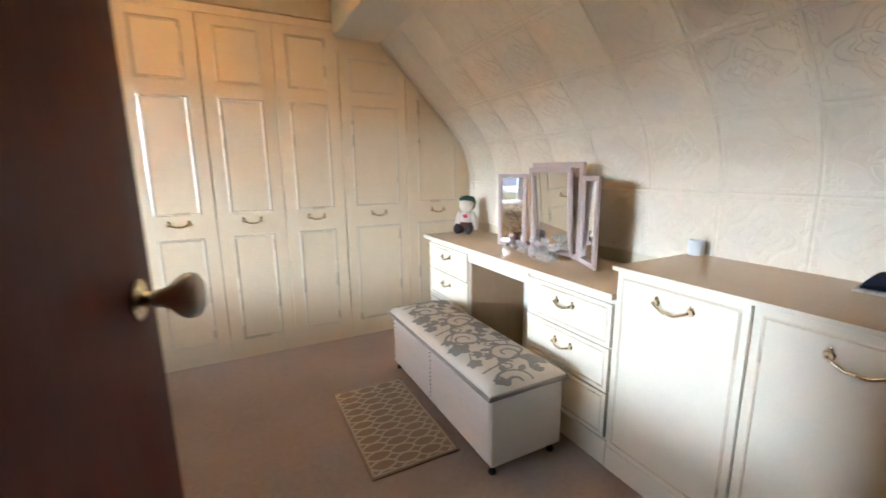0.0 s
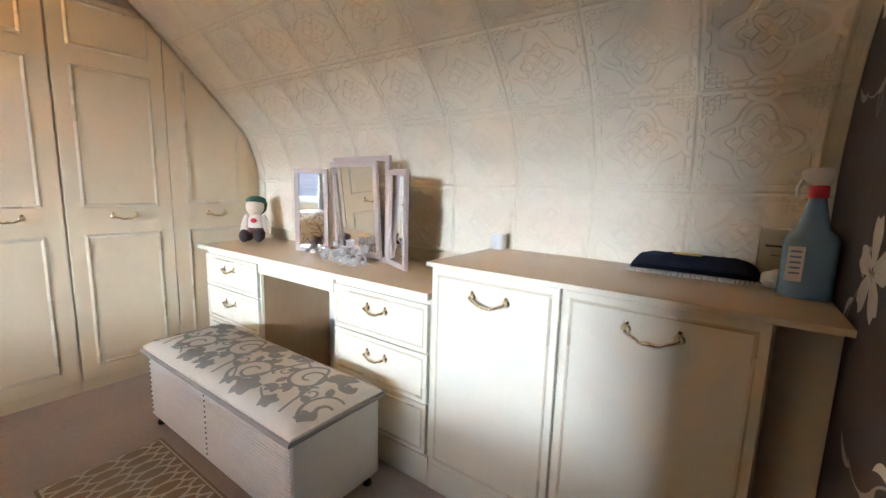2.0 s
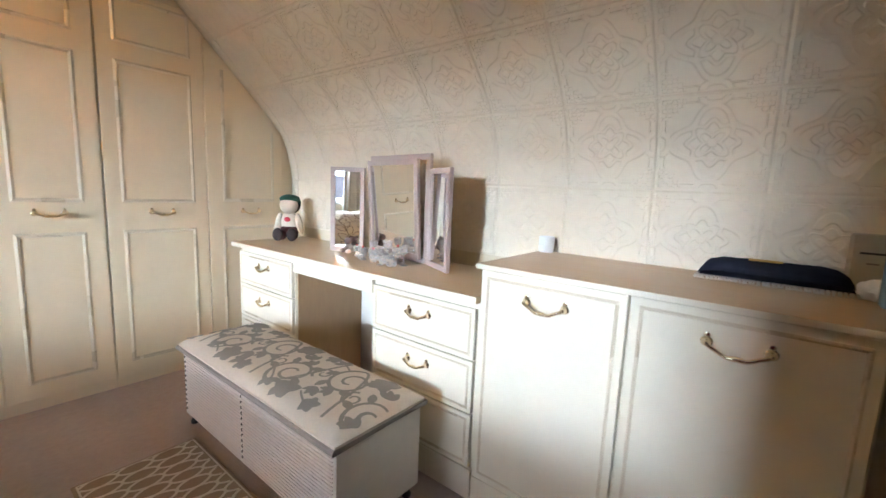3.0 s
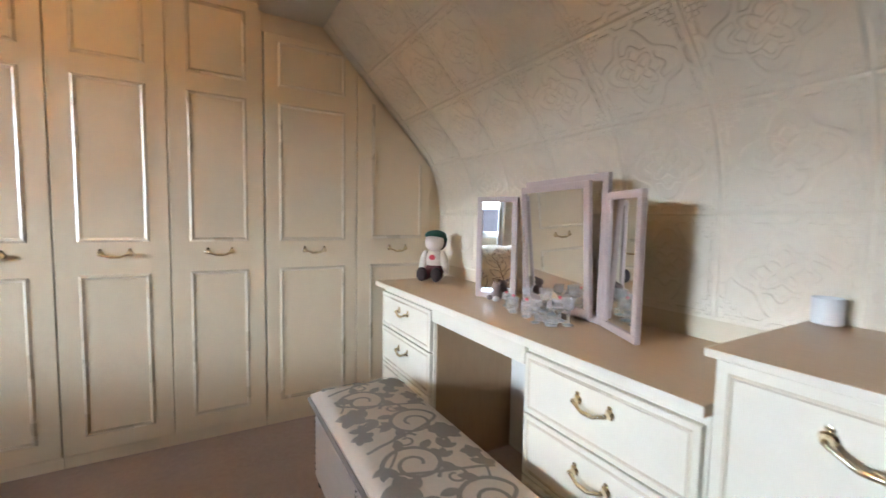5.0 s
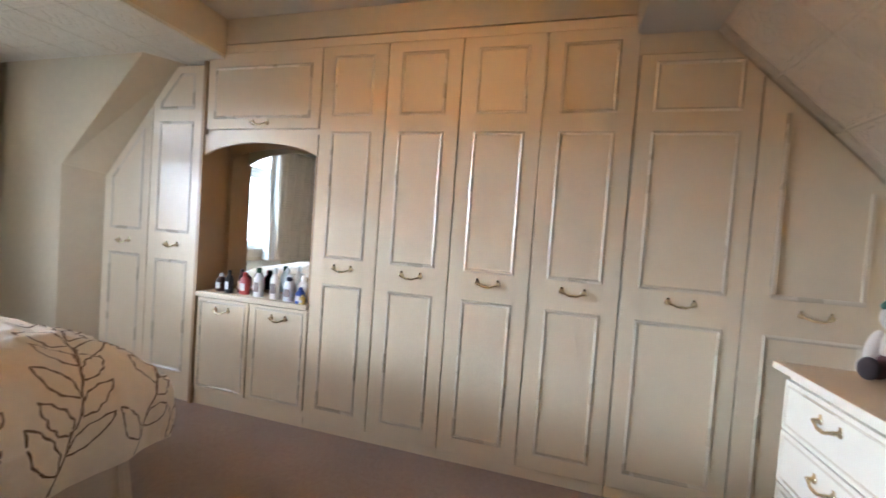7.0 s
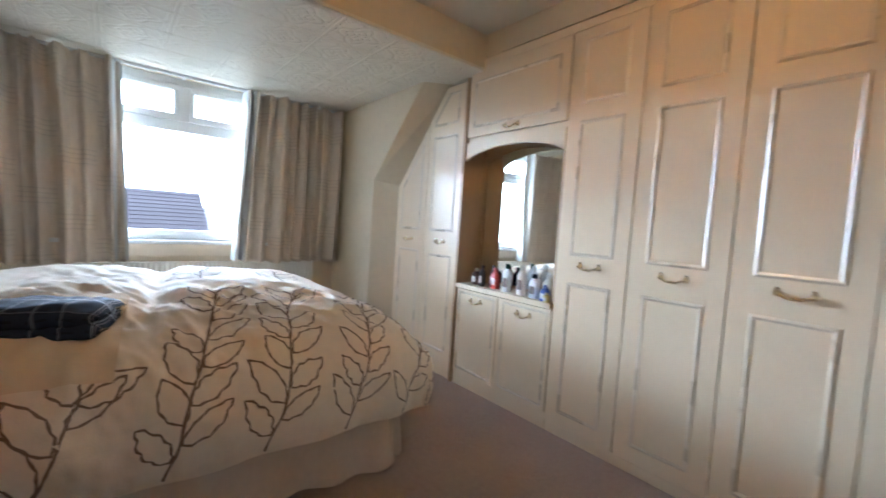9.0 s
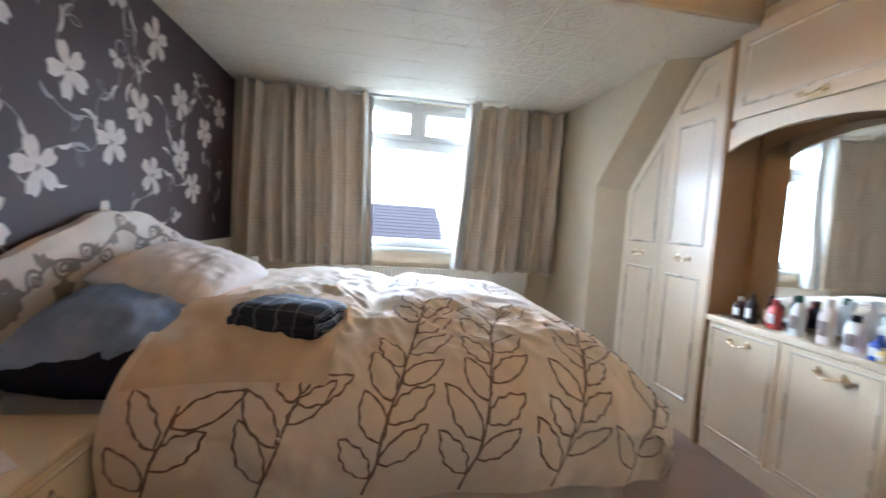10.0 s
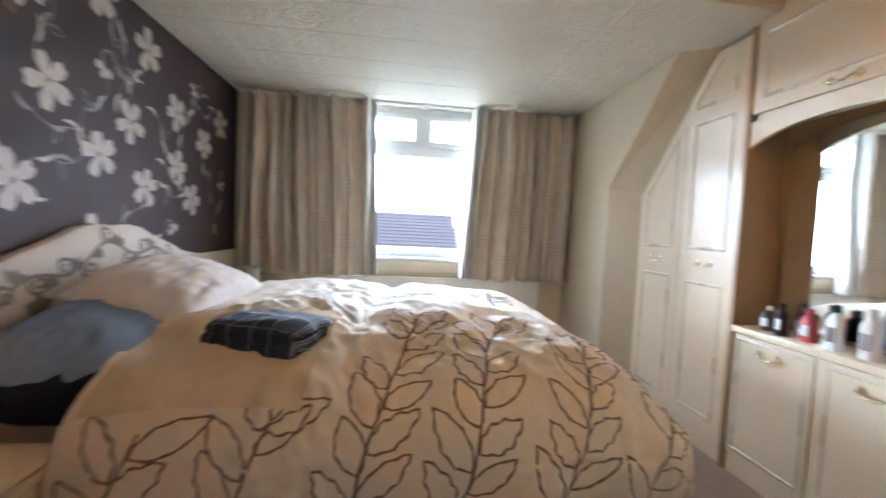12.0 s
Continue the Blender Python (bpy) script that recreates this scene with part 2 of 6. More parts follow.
def solo(name, bm, material, label, category, group="", kind="", smooth=35, at=(0, 0, 0)):
    """One mesh, given in world coordinates, as a thing of its own."""
    bmesh.ops.translate(bm, verts=bm.verts[:], vec=-Vector(at))
    ob = new(name, finish(name, bm, material, smooth))
    ob.location = at
    return tagged(ob, label, category, group, kind)


def box(bm, x0, x1, y0, y1, z0, z1, bevel=0.0, m=None):
    t = bmesh.new()
    bmesh.ops.create_cube(t, size=1)
    for v in t.verts:
        v.co = Vector((x0 + (v.co.x + 0.5) * (x1 - x0), y0 + (v.co.y + 0.5) * (y1 - y0), z0 + (v.co.z + 0.5) * (z1 - z0)))
    if bevel:
        bmesh.ops.bevel(t, geom=t.edges[:], offset=bevel, segments=2, profile=0.6, affect='EDGES')
    return join(bm, t, m)


def join(bm, t, m=None):
    if m is not None:
        t.transform(m)
    me = bpy.data.meshes.new("tmp")
    t.to_mesh(me)
    t.free()
    bm.from_mesh(me)
    bpy.data.meshes.remove(me)
    return bm


def prism(bm, pts, m, d0, d1):
    """A polygon (u, w) between the depths d0 and d1; m maps (u, depth, w)."""
    a = [bm.verts.new(m @ Vector((u, d0, w))) for u, w in pts]
    b = [bm.verts.new(m @ Vector((u, d1, w))) for u, w in pts]
    bm.faces.new(a)
    bm.faces.new(b)
    k = len(pts)
    for i in range(k):
        bm.faces.new((a[i], a[(i + 1) % k], b[(i + 1) % k], b[i]))
    return bm


def sheet(bm, f, nu, nv, closed=False):
    rows = [[bm.verts.new(f(i / nu, j / nv)) for j in range(nv + (0 if closed else 1))] for i in range(nu + 1)]
    k = len(rows[0])
    for i in range(nu):
        for j in range(k if closed else k - 1):
            bm.faces.new((rows[i][j], rows[i + 1][j], rows[i + 1][(j + 1) % k], rows[i][(j + 1) % k]))
    return rows


def lathe(bm, profile, centre, seg=20, m=None):
    """profile: (radius, height) from bottom to top; capped where the ends have a radius."""
    t = bmesh.new()
    rings = []
    for r, z in profile:
        if r < 1e-5:
            rings.append([t.verts.new((0, 0, z))])
        else:
            rings.append([t.verts.new((r * math.cos(2 * math.pi * i / seg), r * math.sin(2 * math.pi * i / seg), z)) for i in range(seg)])
    for a, b in zip(rings, rings[1:]):
        for i in range(seg):
            q = [a[i % len(a)], a[(i + 1) % len(a)], b[(i + 1) % len(b)], b[i % len(b)]]
            q = list(dict.fromkeys(q))
            if len(q) > 2:
                t.faces.new(q)
    for ring in (rings[0], rings[-1]):
        if len(ring) > 2:
            t.faces.new(ring)
    if m is not None:
        t.transform(m)
    bmesh.ops.translate(t, verts=t.verts[:], vec=Vector(centre))
    return join(bm, t)


def tube(bm, pts, r, seg=8, closed=False):
    pts = [Vector(p) for p in pts]
    k = len(pts)
    rings = []
    up = None
    for i, p in enumerate(pts):
        a = pts[i - 1] if (i or closed) else p
        b = pts[(i + 1) % k] if (i < k - 1 or closed) else p
        d = (b - a).normalized()
        if up is None:
            up = d.orthogonal().normalized()
        side = d.cross(up)
        if side.length < 1e-4:
            side = d.orthogonal()
        side.normalize()
        up = side.cross(d).normalized()
        rad = r(i / (k - 1)) if callable(r) else r
        rings.append([bm.verts.new(p + rad * (math.cos(2 * math.pi * j / seg) * side + math.sin(2 * math.pi * j / seg) * up)) for j in range(seg)])
    for i in range(k if closed else k - 1):
        a, b = rings[i], rings[(i + 1) % k]
        for j in range(seg):
            bm.faces.new((a[j], a[(j + 1) % seg], b[(j + 1) % seg], b[j]))
    if not closed:
        bm.faces.new(rings[0])
        bm.faces.new(rings[-1])
    return bm


def moulding(bm, pts, m, base, width=0.020, proud=0.011):
    """A rounded bead, mitred round the closed polygon pts (u, w), standing on the depth base towards less depth."""
    prof = [(-0.5, 0), (-0.46, 0.25), (-0.03, 1), (0.03, 1), (0.46, 0.25), (0.5, 0)]
    k = len(pts)
    P = [Vector(p) for p in pts]
    area = sum(P[i].x * P[(i + 1) % k].y - P[(i + 1) % k].x * P[i].y for i in range(k))
    rings = []
    for i in range(k):
        d0 = (P[i] - P[i - 1]).normalized()
        d1 = (P[(i + 1) % k] - P[i]).normalized()
        n0, n1 = Vector((-d0.y, d0.x)), Vector((-d1.y, d1.x))
        if area < 0:
            n0, n1 = -n0, -n1
        mit = (n0 + n1) / (1 + n0.dot(n1))
        rings.append([bm.verts.new(m @ Vector((P[i].x + mit.x * a * width, base - b * proud, P[i].y + mit.y * a * width))) for a, b in prof])
    for i in range(k):
        a, b = rings[i], rings[(i + 1) % k]
        for j in range(len(prof) - 1):
            bm.faces.new((a[j], a[j + 1], b[j + 1], b[j]))
    return bm


def rect(u0, u1, w0, w1):
    return [(u0, w0), (u1, w0), (u1, w1), (u0, w1)]


HANDLE = {}


def handle_mesh(size):
    """Swan-neck drop handle: two roses, two posts and a sagging bail; u along x, out along -y."""
    if size in HANDLE:
        return HANDLE[size]
    bm = bmesh.new()
    h = size / 2
    for s in (-1, 1):
        lathe(bm, [(0.013, 0), (0.014, 0.003), (0.010, 0.006), (0.0075, 0.012), (0.0075, 0.02), (0.004, 0.026), (0, 0.027)], (s * h, 0, 0.006), 10, Matrix.Rotation(radians(90), 4, 'X'))
        lathe(bm, [(0.006, 0), (0.007, 0.003), (0.0, 0.005)], (s * h, 0, 0.022), 8, Matrix.Rotation(radians(90), 4, 'X'))
    pts = []
    for i in range(15):
        a = i / 14 * 2 - 1
        sag = (0.023 if size > 0.11 else 0.015) * (1 - abs(a) ** 2.2)
        pts.append((a * h, -0.020 - 0.006 * (1 - a * a), 0.006 - sag + 0.0016 * math.cos(a * 9.4)))
    tube(bm, pts, lambda t: 0.0046 + 0.0024 * math.exp(-((t - 0.5) / 0.12) ** 2) + 0.0012 * abs(2 * t - 1), 8)
    HANDLE[size] = finish("handle", bm, BRASS, 50)
    return HANDLE[size]


def add_handle(parent, m, u, w, depth, size=0.105):
    ob = new("handle", handle_mesh(size))
    ob.parent = parent
    mm = m @ Matrix.Translation((u, depth, w))
    ob.matrix_local = Matrix.Translation(-world_of(parent)) @ mm
    return tagged(ob, "worn brass swan-neck drop handle")


def panel_door(parent, m, pts, panels, handle=None, thick=0.019, name="door", material=None, bead=0.020, size=0.105):
    """A slab front with applied bead mouldings and a drop handle. m maps (u, depth, w); depth 0 is the carcass face, the front at -thick."""
    bm = bmesh.new()
    t = bmesh.new()
    prism(t, pts, m, 0.0, -thick)
    bmesh.ops.bevel(t, geom=t.edges[:], offset=0.0022, segments=1, affect='EDGES')
    join(bm, t)
    d = part(name, bm, material or CREAM, parent)
    for p in panels:
        bm = bmesh.new()
        moulding(bm, p, m, -thick + 0.0005, bead, bead * 0.30)
        part("panel_moulding", bm, BEAD, d, "", False)
    if handle:
        add_handle(d, m, handle[0], handle[1], -thick, size)
    return d


FACE_Y = Matrix.Identity(4)                      # u = x, depth = +y
FACE_X = Matrix(((0, 1, 0, 0), (-1, 0, 0, 0), (0, 0, 1, 0), (0, 0, 0, 1)))  # u = -y, depth = +x


def at_y(y):
    return Matrix.Translation((0, y, 0)) @ FACE_Y


def at_x(x):
    return Matrix.Translation((x, 0, 0)) @ FACE_X


# ---- the room ----
WY, CEIL, LOW = 2.985, 2.40, 2.165       # bed wall, main ceiling, dormer ceiling and soffit
KNEE = 3.56                             # knee wall behind the dresser
BACK = 6.62                             # wall behind the wardrobes
WX = -1.74                              # window wall


def slab(name, x0, x1, y0, y1, z0, z1, material, label, category="wall"):
    bm = bmesh.new()
    box(bm, x0, x1, y0, y1, z0, z1)
    return solo(name, bm, material, label, category, kind="structure", smooth=False)


slab("floor", -2.0, 4.0, 1.2, 6.8, -0.12, 0.0, CARPET, "pinkish beige fitted carpet, lightly trodden", "floor")
# bed wall with the doorway (x 1.50 to 2.38)
bm = bmesh.new()
box(bm, -1.74, 1.47, WY - 0.12, WY, 0.0, 2.55)
box(bm, 2.40, KNEE + 0.1, WY - 0.12, WY, 0.0, 2.55)
box(bm, 1.47, 2.40, WY - 0.12, WY, 2.06, 2.55)
wall_bed = solo("wall_south", bm, WALLPAPER, "dark aubergine wallpaper with large pale flowers", "wall", kind="structure", smooth=False)
slab("wall_north", -1.9, KNEE + 0.1, BACK, BACK + 0.1, 0, 2.55, PLASTER, "plain cream wall behind the fitted wardrobes")
slab("hall_wall", 0.6, 3.4, 1.2, 1.3, 0, 2.55, PLASTER, "plain cream landing wall beyond the doorway")
slab("hall_wall_side", 0.5, 0.6, 1.2, WY - 0.12, 0, 2.55, PLASTER, "plain cream landing wall beside the doorway")
slab("hall_wall_end", 3.4, 3.5, 1.2, WY - 0.12, 0, 2.55, PLASTER, "plain cream landing wall beside the doorway")
slab("hall_ceiling", 0.5, 3.5, 1.2, WY - 0.12, 2.40, 2.5, CEILW, "plain white landing ceiling", "ceiling")

# ceilings
slab("ceiling", 0.155, 2.473, WY, BACK, CEIL, CEIL + 0.1, CEILW, "plain white ceiling over the middle of the room", "ceiling")
slab("wall_dormer_upstand", 0.08, 0.155, WY, BACK, LOW + 0.02, CEIL + 0.1, PLASTER, "cream step between dormer ceiling and main ceiling")
slab("wall_eaves_upstand", 2.473, 2.55, WY, BACK, LOW + 0.004, CEIL + 0.1, PLASTER, "cream step between the sloping soffit and the main ceiling")

# dormer ceiling of moulded tiles, one mesh
PITCH = 1 / 3


def tile_quad(bm, uvl, f, nu=1, nv=1, lift=0.004):
    """One tile over the unit square mapped by f(u, v, height): a groove at the joint, a raised border bead, a moulded field."""
    edge = [(0.0, 0.0), (0.010, 0.2), (0.018, 1.0), (0.034, 1.0), (0.046, 0.45)]

    def stations(k):
        return edge + [(0.046 + 0.908 * i / k, 0.45) for i in range(1, k)] + [(1 - t, h) for t, h in reversed(edge)]

    us, vs = stations(nu), stations(nv)
    g = [[(bm.verts.new(f(u, v, lift * min(hu if hu < 0.45 or u < 0.05 or u > 0.95 else 9, hv if hv < 0.45 or v < 0.05 or v > 0.95 else 9, max(hu, hv)))), (u, v)) for v, hv in vs] for u, hu in us]
    for i in range(len(us) - 1):
        for j in range(len(vs) - 1):
            q = [g[i][j], g[i + 1][j], g[i + 1][j + 1], g[i][j + 1]]
            face = bm.faces.new([a for a, _ in q])
            for loop, (_, uv) in zip(face.loops, q):
                loop[uvl].uv = uv


bm = bmesh.new()
uvl = bm.loops.layers.uv.new("UVMap")
x = 0.155 - PITCH
while x > -1.78 - PITCH:
    y = WY
    while y < BACK - 0.02:
        tile_quad(bm, uvl, lambda u, v, h, x=x, y=y: Vector((x + u * PITCH, y + v * PITCH, LOW - h)), lift=0.007)
        y += PITCH
    x -= PITCH
box(bm, -1.9, 0.155, WY, BACK, LOW + 0.002, LOW + 0.02)
solo("ceiling_dormer", bm, CTILE, "white moulded ceiling tiles over the dormer", "ceiling", kind="structure", smooth=False)

# sloping wall and knee wall: cross-section (x, z), by length along it
PROFILE = [(KNEE, 0.0), (KNEE, 1.20), (3.545, 1.30), (3.50, 1.42), (3.43, 1.525), (3.36, 1.605), (2.83, 2.135), (2.80, LOW)]
LEN = [0.0]
for a, b in zip(PROFILE, PROFILE[1:]):
    LEN.append(LEN[-1] + math.dist(a, b))


def along(s, h=0.0):
    s = min(max(s, 0), LEN[-1] - 1e-6)
    for i in range(len(PROFILE) - 1):
        if s <= LEN[i + 1]:
            f = (s - LEN[i]) / (LEN[i + 1] - LEN[i])
            (ax, az), (bx, bz) = PROFILE[i], PROFILE[i + 1]
            d = Vector((bx - ax, bz - az)).normalized()
            return ax + f * (bx - ax) - d.y * h, az + f * (bz - az) + d.x * h


def slope_x(z):
    for (ax, az), (bx, bz) in zip(PROFILE, PROFILE[1:]):
        if az <= z <= bz:
            return ax + (bx - ax) * (z - az) / (bz - az)
    return PROFILE[-1][0]


bm = bmesh.new()
prism(bm, PROFILE + [(2.477, LOW), (2.477, LOW + 0.1), (KNEE + 0.1, LOW + 0.1), (KNEE + 0.1, 0.0)], Matrix.Translation((0, WY, 0)), 0.0, BACK - WY)
wall_east = solo("wall_east", bm, PLASTER, "low knee wall running up into a sloping ceiling", "wall", kind="structure", smooth=False)

# left-hand eaves: cheek of the dormer, angled return and slope beside the wardrobes
bm = bmesh.new()
A0, A1, A2 = (-0.985, 5.835, 0), (-0.985, 5.835, 1.469), (-0.305, 5.835, LOW + 0.01)
B0, B1, B2 = (-0.805, 6.02, 0), (-0.805, 6.02, 1.43), (-0.185, 6.02, LOW + 0.01)
va = [bm.verts.new(p) for p in (A0, A1, A2, B0, B1, B2)]
bm.faces.new((va[0], va[1], va[4], va[3]))
bm.faces.new((va[1], va[2], va[5], va[4]))
back = [bm.verts.new((p[0] - 0.05, p[1] + 0.6, p[2])) for p in (B0, B1, B2)]
bm.faces.new((va[3], va[4], back[1], back[0]))
bm.faces.new((va[4], va[5], back[2], back[1]))
solo("wall_eaves_return", bm, PLASTER, "cream angled return of the eaves beside the wardrobe", "wall", kind="structure", smooth=False)
bm = bmesh.new()
prism(bm, [(-1.9, 0), (-0.985, 0), (-0.985, 1.469), (-0.305, LOW + 0.01), (-1.9, LOW + 0.01)], Matrix.Identity(4), 5.835, 6.0)
solo("wall_dormer_cheek", bm, PLASTER, "pale plastered cheek of the dormer", "wall", kind="structure", smooth=False)
slab("wall_eaves_west", -0.96, -0.82, 6.45, BACK, 0, LOW, PLASTER, "plain closing wall of the eaves")

# window wall, with the opening
W0, W1, WB, WT = 3.62, 5.40, 0.86, 2.155
bm = bmesh.new()
box(bm, WX - 0.16, WX, WY - 0.12, W0, 0, 2.3)
box(bm, WX - 0.16, WX, W1, BACK + 0.1, 0, 2.3)
box(bm, WX - 0.16, WX, W0, W1, 0, WB)
box(bm, WX - 0.16, WX, W0, W1, WT, 2.3)
solo("wall_west", bm, PLASTER, "cream window wall of the dormer", "wall", kind="structure", smooth=False)
win = thing("window_1", (WX - 0.06, (W0 + W1) / 2, WB), "white upvc window with two top lights over one large pane", "window", kind="structure")
FX0, FX1 = WX - 0.10, WX - 0.035


def bar(name, y0, y1, z0, z1, x0=FX0, x1=FX1, parent=None):
    bm = bmesh.new()
    box(bm, x0, x1, y0, y1, z0, z1, 0.006)
    return part(name, bm, UPVC, parent or win)


bar("window_frame", W0, W1, WT - 0.06, WT)
bar("window_frame", W0, W1, WB, WB + 0.08)
bar("window_frame", W0, W0 + 0.06, WB + 0.08, WT - 0.06)
bar("window_frame", W1 - 0.06, W1, WB + 0.08, WT - 0.06)
bar("transom", W0 + 0.06, W1 - 0.06, 1.740, 1.820)
bar("mullion", 4.475, 4.555, 1.820, WT - 0.06)
for y0, y1 in ((W0 + 0.06, 4.475), (4.555, W1 - 0.06)):
    bm = bmesh.new()
    for a in ((y0, y1, 1.820, 1.872), (y0, y1, WT - 0.10, WT - 0.06), (y0, y0 + 0.035, 1.872, WT - 0.10), (y1 - 0.035, y1, 1.872, WT - 0.10)):
        box(bm, FX0 + 0.01, FX1 + 0.015, *a, 0.005)
    part("sash", bm, UPVC, win)
for y0, y1, z0, z1 in ((W0 + 0.06, W1 - 0.06, WB + 0.08, 1.740), (W0 + 0.06, 4.475, 1.820, WT - 0.06), (4.555, W1 - 0.06, 1.820, WT - 0.06)):
    bm = bmesh.new()
    box(bm, FX0 + 0.03, FX0 + 0.036, y0, y1, z0, z1)
    p = part("pane", bm, PANE, win, "", False)
    p.visible_shadow = False
bm = bmesh.new()
box(bm, WX - 0.04, WX + 0.05, W0 - 0.04, W1 + 0.04, WB - 0.03, WB, 0.006)
part("window_sill", bm, UPVC, win)
bm = bmesh.new()
box(bm, WX + 0.001, WX + 0.016, W0, W1, 0.735, WB - 0.03, 0.003)
part("apron_board", bm, BOARD, win, "tan painted board under the sill")

# ---- fitted wardrobes ----
WF = 6.0                                # front of the carcass; the doors stand on it
M = at_y(WF)
TOPP, UPP, LOP = (1.812, 2.128), (1.012, 1.708), (0.142, 0.848)
HZ = 0.945


def carcass(parent, pts, y0=WF, y1=BACK, material=None):
    bm = bmesh.new()
    prism(bm, pts, Matrix.Identity(4), y0, y1)
    return part("body", bm, material or CREAM, parent, "", False)


def plinth(parent, x0, x1, z=0.055):
    bm = bmesh.new()
    box(bm, x0, x1, WF - 0.008, WF - 0.001, 0.0, z)
    part("plinth", bm, CREAM, parent)


def tall_wardrobe(x0, xm, x1, label):
    w = thing("wardrobe", ((x0 + x1) / 2, WF, 0), label, "wardrobe", "fitted wardrobes")
    carcass(w, rect(x0 + 0.001, x1 - 0.001, 0, 2.235))
    plinth(w, x0 + 0.001, x1 - 0.001)
    for a, b in ((x0, xm), (xm, x1)):
        p = [rect(a + 0.088, b - 0.088, *z) for z in (TOPP, UPP, LOP)]
        panel_door(w, M, rect(a + 0.003, b - 0.003, 0.058, 2.19), p, ((a + b) / 2, HZ))
    return w


tall_wardrobe(0.847, 1.252, 1.665, "tall cream fitted wardrobe with two beaded panel doors")
tall_wardrobe(1.665, 2.08, 2.493, "tall cream fitted wardrobe beside the eaves cupboard")

# wardrobe under the slope
w = thing("wardrobe", (3.0, WF, 0), "cream fitted wardrobe cut to the sloping ceiling", "wardrobe", "fitted wardrobes")
SL = [(3.50, 1.42), (3.36, 1.595), (2.83, 2.125), (2.79, LOW - 0.006)]
carcass(w, [(2.495, 0), (KNEE - 0.006, 0), (KNEE - 0.006, 1.18), (3.535, 1.29)] + SL + [(2.495, LOW - 0.006)], WF + 0.002)
plinth(w, 2.496, KNEE - 0.004)
d4 = [(2.4985, 0.058), (2.983, 0.058), (2.983, 1.955), (2.88, 2.06), (2.4985, 2.06)]
panel_door(w, M, d4, [rect(2.574, 2.907, 1.812, 2.02), rect(2.574, 2.907, *UPP), rect(2.574, 2.907, *LOP)], (2.747, HZ))
d5 = [(2.988, 0.058), (3.47, 0.058), (3.47, 1.455), (3.36, 1.578), (2.988, 1.95)]
panel_door(w, M, d5, [rect(3.075, 3.402, *LOP)], (3.245, HZ))
d5_door = w.children[-1]
for x0, x1, z0, z1 in ((3.075, 3.093, UPP[0] + 0.0185, 1.79), (3.384, 3.402, UPP[0] + 0.0185, 1.465), (3.075, 3.402, UPP[0], UPP[0] + 0.018)):
    bm = bmesh.new()
    box(bm, x0, x1, WF - 0.030, WF - 0.0202, z0, z1, 0.004)
    part("moulding", bm, BEAD, d5_door)

# tall pair at the dormer side
w = thing("wardrobe", (-0.37, WF, 0), "tall cream fitted wardrobe cut to the eaves beside the dormer", "wardrobe", "fitted wardrobes")
carcass(w, [(-0.80, 0), (0.012, 0), (0.012, 2.15), (-0.205, 2.15), (-0.80, 1.43)], WF + 0.022)
plinth(w, -0.798, 0.012, 0.10)
f1 = [(-0.798, 0.105), (-0.400, 0.105), (-0.400, 1.895), (-0.798, 1.42)]
panel_door(w, M, f1, [[(-0.725, 1.082), (-0.468, 1.082), (-0.468, 1.72), (-0.725, 1.415)], rect(-0.725, -0.468, 0.19, 0.905)], (-0.605, HZ + 0.045), size=0.085)
f2 = [(-0.396, 0.105), (0.012, 0.105), (0.012, 2.13), (-0.208, 2.13), (-0.396, 1.905)]
panel_door(w, M, f2, [rect(-0.325, -0.066, 1.082, 1.775), rect(-0.318, -0.068, 0.19, 0.89), [(-0.325, 1.868), (-0.066, 1.868), (-0.066, 2.075), (-0.17, 2.075), (-0.325, 1.90)]], (-0.19, HZ + 0.045), size=0.085)
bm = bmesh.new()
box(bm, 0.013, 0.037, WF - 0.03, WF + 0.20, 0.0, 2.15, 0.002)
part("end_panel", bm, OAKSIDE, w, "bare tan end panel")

# niche: base cupboard, worktop, mirror back, arched pelmet, bridging cupboard
N0, N1 = 0.039, 0.845
w = thing("base_cupboard", ((N0 + N1) / 2, WF, 0), "low cream two-door cupboard under the mirror niche", "cupboard", "fitted wardrobes")
carcass(w, rect(N0, N1 - 0.002, 0, 0.69))
bm = bmesh.new()
box(bm, N0, N1 - 0.002, WF - 0.008, WF - 0.001, 0, 0.095)
part("plinth", bm, CREAM, w)
mid = (N0 + N1) / 2
for a, b in ((N0 + 0.002, mid - 0.012), (mid + 0.012, N1 - 0.004)):
    panel_door(w, M, rect(a, b, 0.10, 0.685), [rect(a + 0.03, b - 0.03, 0.128, 0.662)], ((a + b) / 2, 0.612), bead=0.016, size=0.095)
bm = bmesh.new()
box(bm, mid - 0.0105, mid + 0.0105, WF - 0.012, WF - 0.001, 0.10, 0.685, 0.002)
part("stile", bm, CREAM, w)
bm = bmesh.new()
box(bm, N0, N1 - 0.002, WF - 0.035, WF + 0.20, 0.692, 0.722, 0.005)
solo("worktop", bm, CREAM, "cream laminate shelf top in the mirror niche", "worktop", at=(mid, WF, 0.692))
w = thing("bridging_cupboard", (mid, WF, 1.6), "cream top cupboard with an arched pelmet over the niche", "cupboard", "fitted wardrobes")
carcass(w, rect(N0, N1 - 0.002, 1.70, 2.235))
panel_door(w, M, rect(N0 + 0.002, N1 - 0.004, 1.735, 2.19), [rect(N0 + 0.065, N1 - 0.07, 1.805, 2.10)], (mid, 1.762), size=0.10)
arch = [(N0 + 0.001, 1.70), (N0 + 0.001, 1.575)]
